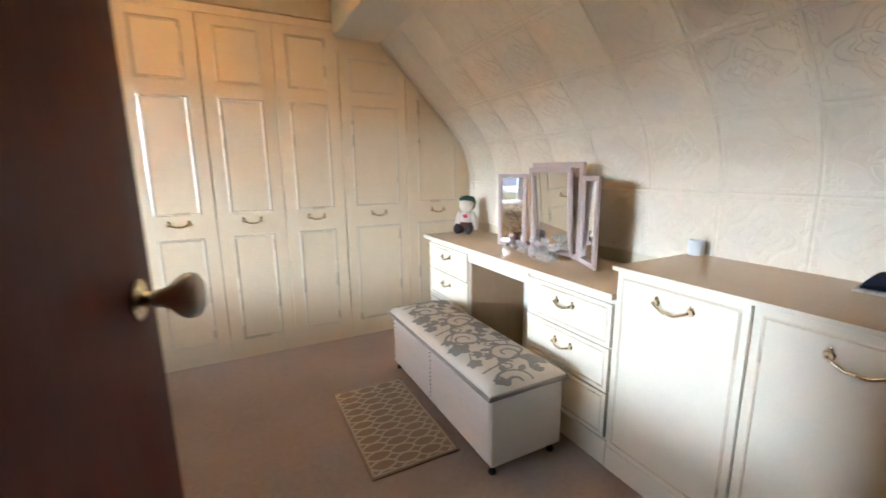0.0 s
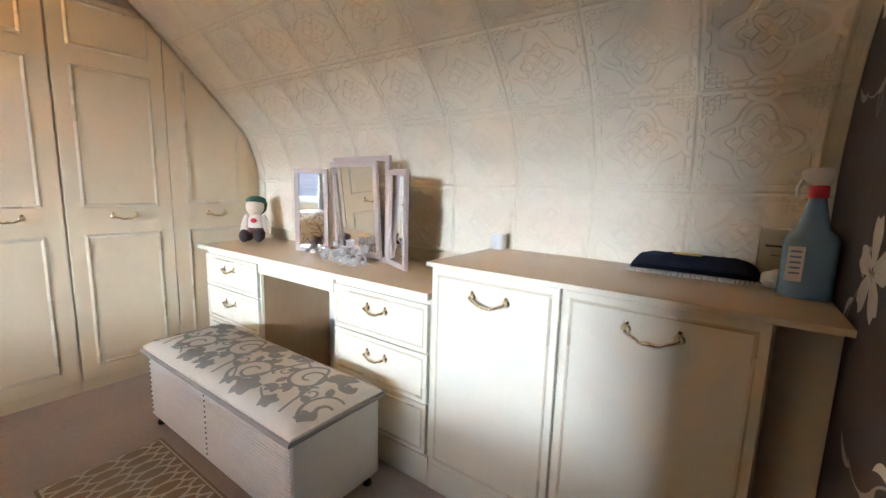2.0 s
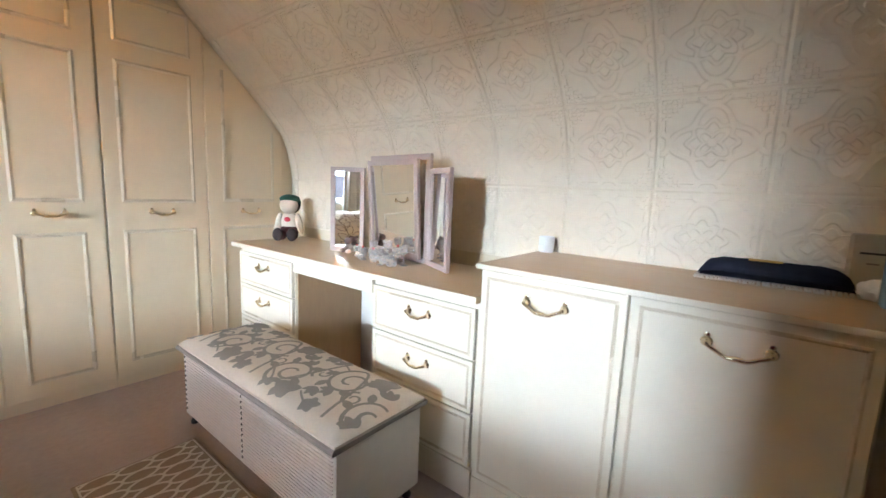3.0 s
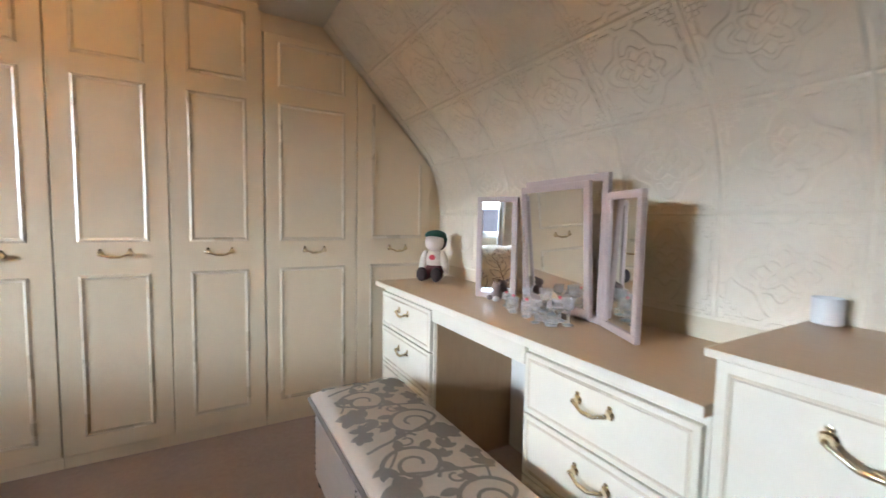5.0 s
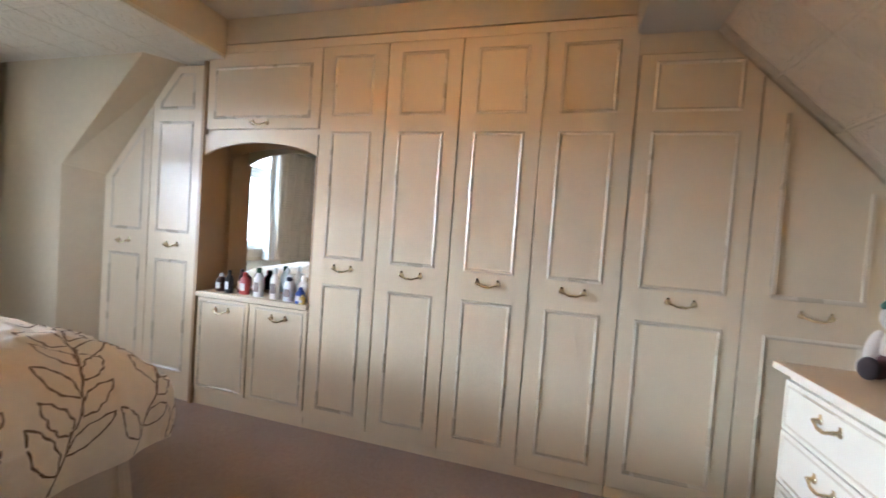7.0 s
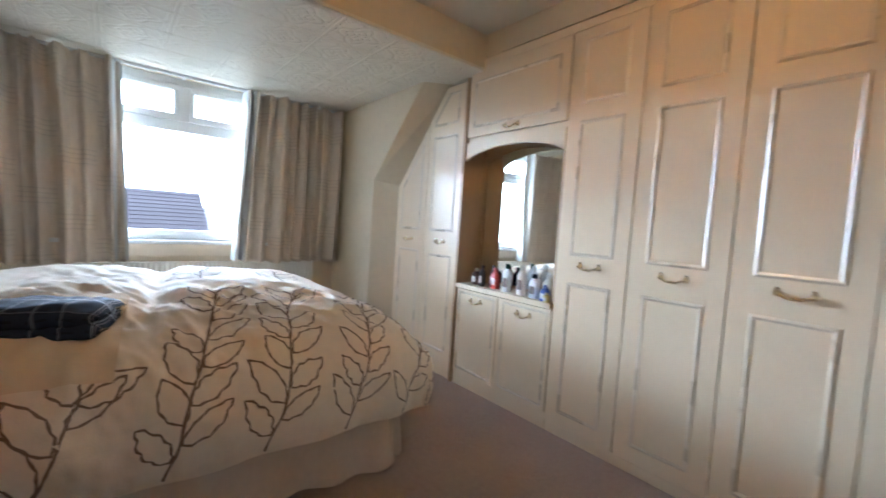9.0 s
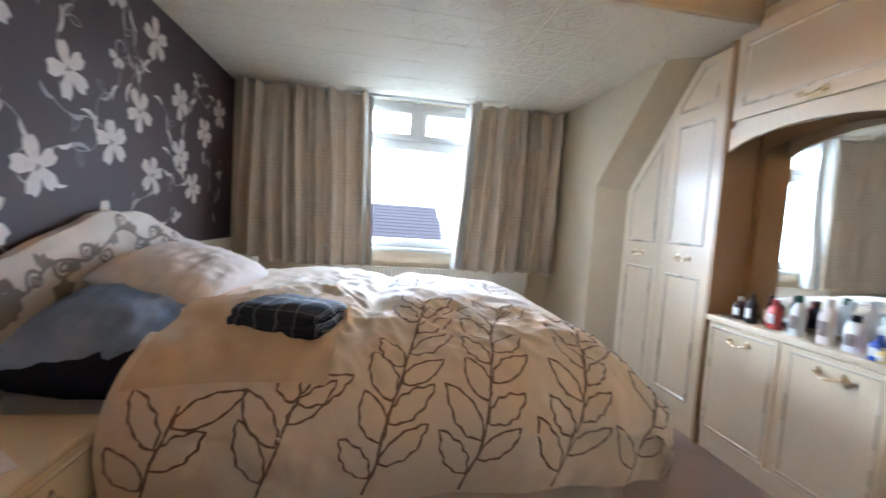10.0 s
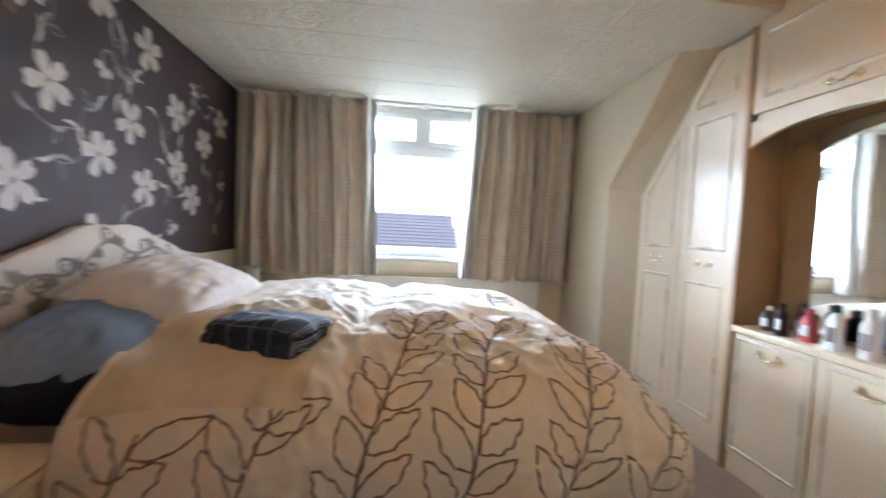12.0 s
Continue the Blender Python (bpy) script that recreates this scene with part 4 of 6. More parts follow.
HB = [(-0.83, 0.62), (-0.83, 0.84), (-0.80, 0.885), (-0.70, 0.90), (-0.60, 0.915), (-0.50, 0.955), (-0.40, 0.985), (-0.30, 1.015), (-0.2, 1.055), (-0.1, 1.07), (0, 1.06)]
HB = HB + [(-a, b) for a, b in HB[:-1][::-1]]
HBX = BC - 0.03


def hb_top(x):
    for (ax_, az), (bx, bz) in zip(HB[1:-1], HB[2:-1]):
        if ax_ <= x <= bx and bx > ax_:
            return az + (bz - az) * (x - ax_) / (bx - ax_)
    return 0.84


def hb_surf(a, b, lift=0.0):
    """Padded, shallow-buttoned face of the headboard."""
    top = hb_top(a)
    e = min(0.83 - abs(a), top - b, 0.09) / 0.09
    pad = 0.045 * max(e, 0) ** 0.5 + 0.008 * math.cos(a * 24) * math.cos((b - 0.75) * 26) * max(e, 0)
    return Vector((HBX + a, WY + 0.055 + pad + lift, b))


bm = bmesh.new()


def hb_grid(u, v):
    a = -0.828 + 1.656 * u
    return hb_surf(a, 0.30 + v * (hb_top(a) - 0.30))


rows = sheet(bm, hb_grid, 72, 26)
prism(bm, [(a + HBX, b if b > 0.63 else 0.30) for a, b in HB], Matrix.Identity(4), WY + 0.018, WY + 0.056)
hb = part("headboard", bm, DAMASK, bed, "padded cream headboard with grey scrolling flowers", 60)
def on_board(a, b):
    return hb_surf(a, b, 0.003)


def board_inside(a, b):
    return abs(a) < 0.815 and 0.55 < b < hb_top(a) - 0.008


def crest(a):
    return hb_top(a) - 0.105 + 0.030 * math.sin(a * 16)


bm = bmesh.new()
ribbon(bm, [(-0.79 + 1.58 * k / 110, crest(-0.79 + 1.58 * k / 110)) for k in range(111)], lambda t: 0.013, on_board)
for i in range(13):
    a = -0.74 + 0.122 * i
    hand = 1 if i % 2 else -1
    run = spiral((a, crest(a)), hand * 0.75, 0.040, 1.45, hand, 36)
    run = run[:next((k for k, q in enumerate(run) if not board_inside(*q)), len(run))]
    if len(run) > 8:
        ribbon(bm, run, lambda t: 0.015 * (1 - 0.3 * t), on_board)
    for da, ln in ((-hand * 0.9, 0.062), (-hand * 1.5, 0.055), (-hand * 2.2, 0.048)):
        q = (a + 0.045, crest(a + 0.045))
        if board_inside(q[0] + ln * math.cos(da), q[1] + ln * math.sin(da)):
            blade(bm, q, da, ln, 0.030, on_board, 0.25)
for c, r in (((0.70, 0.775), 0.085), ((-0.70, 0.775), 0.085), ((0.45, 0.76), 0.07), ((-0.45, 0.76), 0.07), ((0.0, 0.80), 0.075), ((0.62, 0.64), 0.06)):
    for k in range(6):
        blade(bm, c, k * math.pi / 3 + c[0], r, r * 0.78, on_board, 0.1)
part("headboard_print", bm, GREYP, hb, "grey scrolling floral print", False)

duvet = thing("duvet", (BC, 4.3, 0.3), "rumpled cream duvet embroidered with brown leafy stems", "duvet")
bm = bmesh.new()
SL_, TL_ = ACR[-1], DWN[-1]
sheet(bm, lambda u, v: duvet_at(u * SL_, v * TL_), 210, 190)
cover = part("duvet_cover", bm, DUVET, duvet, "cream cotton cover", True)


def cord(pts, width=0.0078):
    """A flat band of stitching laid on the cloth, a little uneven in width."""
    fine = []
    for a, b in zip(pts, pts[1:]):
        for i in range(3):
            fine.append((a[0] + (b[0] - a[0]) * i / 3, a[1] + (b[1] - a[1]) * i / 3))
    fine.append(pts[-1])
    ribbon(bm, fine, lambda t: width * (1 + 0.22 * math.sin(t * 57 + pts[0][0] * 90)), lambda a, b: duvet_at(a, b, 0.0028))


def sprig(s0, t0, ang, length, seed):
    """A stem with outlined leaves in pairs, in the cloth's own plane."""
    global bm
    bm = bmesh.new()
    rg = random.Random(seed)
    stem = []
    k = int(length / 0.03)
    a = ang
    p = Vector((s0, t0))
    for i in range(k):
        stem.append((p.x, p.y))
        a += rg.uniform(-0.12, 0.12) - 0.3 * (a - ang)
        p = p + 0.03 * Vector((math.cos(a), math.sin(a)))
    cord(stem)
    part("embroidered_stem", bm, CORD, duvet, "brown corded stem", True)
    for i in range(2, k, 4):
        for s in (-1, 1):
            if rg.random() < 0.08:
                continue
            j = min(i + (2 if s > 0 else 0), k - 1)
            b = ang + s * rg.uniform(0.55, 0.85) - 0.05
            L, W = rg.uniform(0.145, 0.205), rg.uniform(0.060, 0.082)
            base = Vector(stem[j]) + 0.008 * Vector((math.cos(b), math.sin(b)))
            d, n = Vector((math.cos(b), math.sin(b))), Vector((-math.sin(b), math.cos(b)))
            out = []
            for q in range(23):
                t = q / 22 * 2
                f = t if t <= 1 else 2 - t
                side = 1 if t <= 1 else -1
                w = W * 0.5 * math.sin(math.pi * f ** 0.85) ** 0.85 * side
                jit = 0.0030 * math.sin(q * 2.1 + seed) + 0.0022 * math.sin(q * 4.3 + j)
                v = base + d * L * f + n * (w + jit)
                out.append((v.x, v.y))
            out = [o for o in out if 0.004 < o[0] < SL_ - 0.004 and 0.0 < o[1] < TL_ - 0.004]
            if len(out) > 6:
                bm = bmesh.new()
                cord(out, 0.0068)
                part("embroidered_leaf", bm, CORD, duvet, "", True)


for i, t0 in enumerate((0.10, 0.40, 0.70, 1.00, 1.31, 1.62, 1.95)):
    sprig(0.012, t0, 0.30, 0.86 if i > 1 else 0.34, 10 + i)
for i, t0 in enumerate((0.9, 1.3, 1.62)):
    sprig(1.12, t0, 0.25, 0.5, 30 + i)
bm = bmesh.new()
sheet(bm, lambda u, v: duvet_at(0.335 + 0.025 * math.sin(v * 2.5) + u * 0.50, 0.03 + v * (0.55 + 0.05 * u), 0.012 + 0.003 * math.sin(v * 9 + u * 5)), 24, 24)
part("turned_sheet", bm, FLAP, duvet, "plain ivory corner of the sheet turned over the duvet", True)


def cushion(name, centre, size, rot, material, label, seed, sag=0.0, category="pillow"):
    """A soft pillow: pinched corners, fuller middle, creased."""
    t = bmesh.new()
    sx, sy, sz = (s / 2 for s in size)

    def side(sign):
        def f(u, v):
            a, b = u * 2 - 1, v * 2 - 1
            full = max(1 - abs(a) ** 2.6, 0) ** 0.55 * max(1 - abs(b) ** 2.6, 0) ** 0.55
            k = 1 - 0.07 * (1 - abs(a)) * abs(b) ** 3 - 0.07 * (1 - abs(b)) * abs(a) ** 3
            wr = noise.noise(Vector((a * 2.2 + seed, b * 2.2, sign))) * 0.18 + noise.noise(Vector((a * 6 + b * 4, b * 7 + seed, sign))) * 0.10 + 0.14 * (0.25 - abs(noise.noise(Vector((a * 3.5 - b * 2, b * 4 + a * 2 + seed, 4.0)))))
            k *= 1 - 0.10 * (a * b) ** 2
            pos = Vector((a * sx * k, b * sy * k, sign * sz * full * (1 + wr)))
            pos.z -= sag * (a * a)
            return pos
        return f

    sheet(t, side(1), 44, 34)
    sheet(t, side(-1), 44, 34)
    bmesh.ops.remove_doubles(t, verts=t.verts[:], dist=0.0005)
    t.transform(Matrix.Translation(centre) @ rot)
    return solo(name, t, material, label, category, smooth=True, at=centre)


E3 = lambda x, y, z: Euler((radians(x), radians(y), radians(z))).to_matrix().to_4x4()
cushion("pillow", (0.345, 3.36, 0.622), (0.74, 0.52, 0.20), E3(-6, 3, 3), NAVY, "dark navy pillow at the bottom of the stack", 3, 0.02)
cushion("pillow", (0.345, 3.36, 0.705), (0.72, 0.47, 0.16), E3(-13, 7, 3), BLUE, "slate blue pillow slumped at the bed head", 5, 0.075)
cushion("pillow", (-0.05, 3.40, 0.835), (0.76, 0.50, 0.16), E3(-14, 5, -6), PILLOW, "pale pink cotton pillow on top of the stack", 9, 0.04)
cushion("pillow", (-0.62, 3.36, 0.655), (0.68, 0.46, 0.20), E3(-14, -4, 0), BLUE, "slate blue pillow on the far side", 12)

# ---- curtains, rail, radiator ----
def curtain(name, y_top, y_bot, seed, label):
    c = thing(name, (-1.62, (y_top[0] + y_top[1]) / 2, 0.64), label, "curtain", "window curtains")
    rg = random.Random(seed)
    ph = [rg.uniform(0, 6.28) for _ in range(6)]
    folds = 10.5 if seed == 1 else 9.0

    def f(u, v):
        w = v ** 1.3
        y = (1 - w) * (y_top[0] + u * (y_top[1] - y_top[0])) + w * (y_bot[0] + u * (y_bot[1] - y_bot[0]))
        uu = u + 0.030 * math.sin(u * 11 + ph[0]) + 0.012 * math.sin(u * 29 + ph[5]) + 0.012 * math.sin(v * 3 + ph[1] + u * 5)
        deep = 0.072 + 0.008 * v
        x = -1.622 + deep * (0.75 + 0.35 * math.sin(u * 23 + ph[1])) * math.sin(uu * folds * 2 * math.pi + ph[2]) + 0.010 * math.sin(uu * folds * 4 * math.pi + ph[3] + v) + 0.012 * math.sin(u * 9 + v * 2.2 + ph[4])
        if v < 0.06:
            x += 0.010 * math.sin(u * folds * 6 * math.pi) * (1 - v / 0.06)
        y += 0.010 * math.cos(uu * folds * 2 * math.pi + ph[2]) * (0.5 + v)
        z = 2.148 - v * (2.148 - 0.690) - (0.008 * math.sin(u * 9 + ph[5]) if v > 0.98 else 0)
        return Vector((x, y, z))

    bm = bmesh.new()
    sheet(bm, f, 300, 40)
    o = part("drape", bm, CURTAIN, c, "", True)
    s = o.modifiers.new("thickness", 'SOLIDIFY')
    s.thickness = 0.004
    bm = bmesh.new()
    sheet(bm, lambda u, v: f(0.90 + 0.10 * u if seed == 1 else 0.10 * u, v) + Vector((-0.022, 0.016 if seed == 1 else -0.016, 0.012 * v)), 30, 20)
    part("lining", bm, LINING, c, "white curtain lining", True)
    return c


curtain("curtain", (3.075, 4.092), (3.06, 4.150), 1, "beige striped pleated curtain drawn half back")
curtain("curtain", (4.940, 5.832), (4.868, 5.828), 2, "beige striped pleated curtain drawn half back")
rail = thing("curtain_rail", (-1.66, 4.45, 2.15), "white plastic curtain track above the window", "curtain rail")
bm = bmesh.new()
box(bm, -1.672, -1.650, 3.04, 5.83, 2.138, 2.160, 0.004)
part("track", bm, UPVC, rail)
for y in (3.1, 3.8, 4.5, 5.2, 5.8):
    bm = bmesh.new()
    box(bm, WX + 0.001, -1.6725, y - 0.012, y + 0.012, 2.135, 2.158, 0.003)
    part("bracket", bm, UPVC, rail)

rad = thing("radiator", (-1.69, 4.7, 0.1), "cream ribbed panel radiator under the window", "radiator")
bm = bmesh.new()


def rad_face(u, v):
    y = 3.85 + u * 1.75
    r = 0.5 + 0.5 * math.cos(u * 50 * 2 * math.pi)
    e = min(v, 1 - v) / 0.08
    return Vector((-1.672 + 0.012 * min(r * 1.6, 1) * min(max(e - 0.4, 0), 1), y, 0.13 + v * 0.555))


sheet(bm, rad_face, 400, 8)
box(bm, -1.70, -1.6725, 3.85, 5.60, 0.13, 0.685, 0.004)
part("panel", bm, RAD, rad, "", 40)
bm = bmesh.new()
box(bm, -1.712, -1.664, 3.845, 5.605, 0.680, 0.690, 0.003)
part("top_grille", bm, RAD, rad)
for y in (4.0, 5.45):
    bm = bmesh.new()
    box(bm, WX + 0.001, -1.7005, y, y + 0.03, 0.25, 0.60)
    part("bracket", bm, RAD, rad)

# ---- bedside tables and lamps ----
def bedside(x0, x1, label):
    y0, y1 = WY + 0.018, 3.488
    t = thing("bedside_table", ((x0 + x1) / 2, (y0 + y1) / 2, 0), label, "bedside table", "bedside tables")
    bm = bmesh.new()
    box(bm, x0 + 0.012, x1 - 0.012, y0 + 0.004, y1 - 0.03, 0.0, 0.496, 0.002)
    part("body", bm, CREAM, t)
    bm = bmesh.new()
    box(bm, x0, x1, y0, y1, 0.497, 0.519, 0.005)
    part("top", bm, CREAM, t)
    m = Matrix.Translation((0, y1 - 0.03, 0)) @ Matrix.Diagonal((-1, -1, 1, 1))
    for z0, z1 in ((0.29, 0.485), (0.075, 0.28)):
        u0, u1 = -x1 + 0.018, -x0 - 0.018
        panel_door(t, m, rect(u0, u1, z0, z1), [rect(u0 + 0.025, u1 - 0.025, z0 + 0.025, z1 - 0.025)], ((u0 + u1) / 2, (z0 + z1) / 2 + 0.015), name="drawer", bead=0.014)
    return t


bedside(0.700, 1.205, "cream two-drawer bedside table with brass handles")
bedside(-1.58, -1.06, "cream bedside table beyond the bed")


def table_lamp(x, y, z, k, label):
    t = thing("table_lamp", (x, y, z), label, "lamp", "bedside lamps")
    bm = bmesh.new()
    lathe(bm, [(0.050, 0), (0.070, 0.008), (0.087, 0.030), (0.091, 0.046), (0.084, 0.066), (0.060, 0.086), (0.030, 0.094), (0.018, 0.099), (0.016, 0.108), (0.0, 0.108)] if k == 1 else [(0.04, 0), (0.06, 0.02), (0.05, 0.07), (0.015, 0.09), (0.012, 0.11), (0, 0.11)], (x, y, z), 36)
    part("base", bm, CERAMIC, t, "squat cream ceramic base", True)
    bm = bmesh.new()
    lathe(bm, [(0.013, 0.108), (0.016, 0.112), (0.016, 0.165), (0.0, 0.166)], (x, y, z), 16)
    part("lampholder", bm, BLACK, t)
    bm = bmesh.new()
    r, h0, h1 = 0.082 * k, 0.096, 0.096 + 0.176 * k
    lathe(bm, [(r, h0), (r, h1), (r - 0.003, h1), (r - 0.003, h0), (r, h0)], (x, y, z), 40)
    part("shade", bm, SHADE, t, "cream fabric drum shade", 40)
    for zz in (h0, h1):
        bm = bmesh.new()
        tube(bm, [(x + r * math.cos(a * 2 * math.pi / 40), y + r * math.sin(a * 2 * math.pi / 40), z + zz) for a in range(40)], 0.0022, 6, True)
        part("shade_ring", bm, SHADE, t)
    bm = bmesh.new()
    for a in range(3):
        c = (math.cos(a * 2.094), math.sin(a * 2.094))
        tube(bm, [(x + 0.015 * c[0], y + 0.015 * c[1], z + 0.16), (x + (r - 0.002) * c[0], y + (r - 0.002) * c[1], z + h1 - 0.01)], 0.0016, 5)
    part("shade_carrier", bm, CHROME, t)
    return t


table_lamp(0.895, 3.160, 0.5195, 1.0, "bedside lamp with squat cream base and cream drum shade")
table_lamp(-1.33, 3.25, 0.5195, 0.85, "small bedside lamp with a pale drum shade")

# ---- ceiling lamp, above the middle of the room ----
cl = thing("ceiling_lamp", (1.55, 4.95, CEIL), "pendant lamp with a fabric shade, lit warm", "lamp")
bm = bmesh.new()
lathe(bm, [(0.045, -0.02), (0.05, -0.012), (0.05, 0.0)], (1.55, 4.95, CEIL - 0.001), 20)
part("ceiling_rose", bm, UPVC, cl)
bm = bmesh.new()
tube(bm, [(1.55, 4.95, CEIL - 0.02), (1.55, 4.95, 2.23)], 0.003, 6)
part("flex", bm, UPVC, cl)
bm = bmesh.new()
lathe(bm, [(0.018, 0), (0.02, 0.01), (0.02, 0.05), (0.008, 0.06)], (1.55, 4.95, 2.175), 16)
part("lampholder", bm, UPVC, cl)
bm = bmesh.new()
lathe(bm, [(0.15, -0.02), (0.12, 0.12), (0.118, 0.12), (0.148, -0.02), (0.15, -0.02)], (1.55, 4.95, 2.08), 32)
part("shade", bm, LITSHADE, cl, "cream fabric shade")

# ---- outside the window ----
SKYGLOW = bpy.data.materials.new("overcast_sky")
SKYGLOW.use_nodes = True
sn = SKYGLOW.node_tree.nodes
sn.remove(sn["Principled BSDF"])
em = sn.new("ShaderNodeEmission")
em.inputs["Color"].default_value, em.inputs["Strength"].default_value = (0.78, 0.89, 1.0, 1), 11.0
SKYGLOW.node_tree.links.new(em.outputs[0], sn["Material Output"].inputs["Surface"])
bm = bmesh.new()


def sky_wall(u, v):
    a = radians(180 + (u - 0.5) * 150)
    e = radians(-2 + 62 * v)
    return Vector((70 * math.cos(e) * math.cos(a), 4.5 + 70 * math.cos(e) * math.sin(a), 70 * math.sin(e)))


sheet(bm, sky_wall, 24, 10)
solo("backdrop", bm, SKYGLOW, "bright white overcast sky beyond the window", "sky", kind="structure", smooth=True)
GROUND = mat("far_ground", (0.09, 0.11, 0.06), 0.95, var=0.3, scale=0.5)
bm = bmesh.new()
for x0, x1, y0, y1 in ((-400, 400, -400, 400),):
    box(bm, x0, x1, y0, y1, -4.4, -4.2)
solo("ground", bm, GROUND, "green and grey ground below the house", "ground", kind="structure", smooth=False)
BRICK = mat("house_brick", (0.30, 0.17, 0.12), 0.9, var=0.2, scale=3, bump=0.3, bscale=12)
SLATE = mat("plum_roof_tile", (0.075, 0.062, 0.07), 0.8, var=0.12, scale=3, per_object=0.05)


def house(x, y0, y1, ridge, label):
    """A neighbour's house: walls and a tiled roof whose near slope faces the window."""
    h = thing("house", (x, (y0 + y1) / 2, -4.2), label, "house", "neighbouring houses")
    eave = ridge - 2.2
    bm = bmesh.new()
    box(bm, x - 6.4, x - 0.4, y0 + 0.2, y1 - 0.2, -4.2, eave)
    part("wall", bm, BRICK, h, "", False)
    bm = bmesh.new()
    prism(bm, [(x, eave - 0.05), (x - 3.4, ridge), (x - 6.8, eave - 0.05), (x - 3.4, ridge - 0.25)], Matrix.Identity(4), y0, y1)
    part("roof", bm, SLATE, h, "", False)
    for i in range(16):
        a, b = i / 16, (i + 1.12) / 16
        bm = bmesh.new()
        xa, xb = x - 3.4 * a, x - 3.4 * min(b, 1)
        za, zb = eave - 0.05 + (2.25) * a, eave - 0.05 + 2.25 * min(b, 1)
        va = [bm.verts.new(p) for p in ((xa, y0, za + 0.035), (xa, y1, za + 0.035), (xb, y1, zb + 0.02), (xb, y0, zb + 0.02), (xa, y0, za + 0.01), (xa, y1, za + 0.01))]
        bm.faces.new(va[:4])
        bm.faces.new((va[0], va[1], va[5], va[4]))
        part("tile_course", bm, SLATE, h, "", False)
    return h


house(-14.0, -6.0, 6.95, 1.75, "neighbouring house with a plum tiled roof")
house(-26.0, 7.0, 16.0, 1.25, "further house with a plum tiled roof")
LEAF = mat("distant_foliage", (0.06, 0.085, 0.045), 0.9, var=0.3, scale=2)
for tx, ty, th in ((-34, 9.2, 1.4), (-38, 12.5, 0.9), (-40, 4.0, 0.5)):
    tr = thing("tree", (tx, ty, -4.2), "distant leafy tree between the houses", "tree", "distant trees")
    bm = bmesh.new()
    tube(bm, [(tx, ty, -4.2), (tx + 0.1, ty, -1.5), (tx, ty + 0.1, th - 0.6)], lambda t: 0.22 * (1 - 0.7 * t), 8)
    part("trunk", bm, SLATE, tr)
    rg = random.Random(int(tx * 7))
    bm = bmesh.new()
    for i in range(900):
        a, r = rg.uniform(0, 6.28), abs(rg.gauss(0, 0.8))
        p = Vector((tx + r * math.cos(a), ty + r * math.sin(a) * 1.3, th - 0.2 - abs(rg.gauss(0, 0.9)) - 0.25 * r))
        d = Vector((rg.uniform(-1, 1), rg.uniform(-1, 1), rg.uniform(-1, 1))).normalized() * 0.13
        e = d.orthogonal().normalized() * 0.07
        bm.faces.new([bm.verts.new(q) for q in (p - d, p + e, p + d, p - e)])
    part("crown", bm, LEAF, tr, "", False)

# ---- wallpaper print ----
VEIN = mat("pale_vein_print", (0.46, 0.39, 0.345), 0.5, var=0.1, scale=30)
LAY = [0.0]


def wp(a, b, lift=0.0012):
    return Vector((a, WY + lift + LAY[0], b))


def petal(bm, c, ang, length, width, lift):
    """A broad, notched petal as one face fan."""
    d, n = Vector((math.cos(ang), math.sin(ang))), Vector((-math.sin(ang), math.cos(ang)))
    ring = []
    for i in range(15):
        t = i / 14 * 2 - 1
        f = 0.12 + 0.88 * (1 - abs(t) ** 2.4) ** 0.5
        q = Vector(c) + d * length * (f - 0.05 * math.cos(t * 9)) + n * width * 0.5 * math.copysign(abs(t) ** 0.75, t) * (0.25 + 0.75 * min(f * 1.25, 1))
        ring.append(bm.verts.new(wp(q.x, q.y, lift)))
    base = bm.verts.new(wp(c[0] + d.x * 0.006, c[1] + d.y * 0.006, lift))
    for a, b in zip(ring, ring[1:]):
        bm.faces.new((base, a, b))


RAW = [(0.725, 1.645), (0.294, 1.811), (0.041, 2.041), (-0.392, 2.209), (0.947, 1.423), (0.591, 1.296), (0.282, 1.461), (-0.09, 1.677), (-0.421, 1.859),
       (-0.77, 2.09), (0.308, 1.023), (0.066, 1.239), (-0.386, 1.419), (-0.621, 1.634), (-1.085, 1.815), (-1.473, 1.693), (-1.322, 2.045),
       (-0.756, 1.29), (-1.102, 1.462), (-1.299, 1.253), (-1.769, 1.423), (0.731, 0.915), (-1.066, 1.02), (1.20, 1.80), (1.10, 1.08), (-1.75, 1.9), (-0.35, 1.0)]
SMALL = {6, 8, 16, 20, 22}
pale, grey, dark, vein = bmesh.new(), bmesh.new(), bmesh.new(), bmesh.new()
rng = random.Random(21)


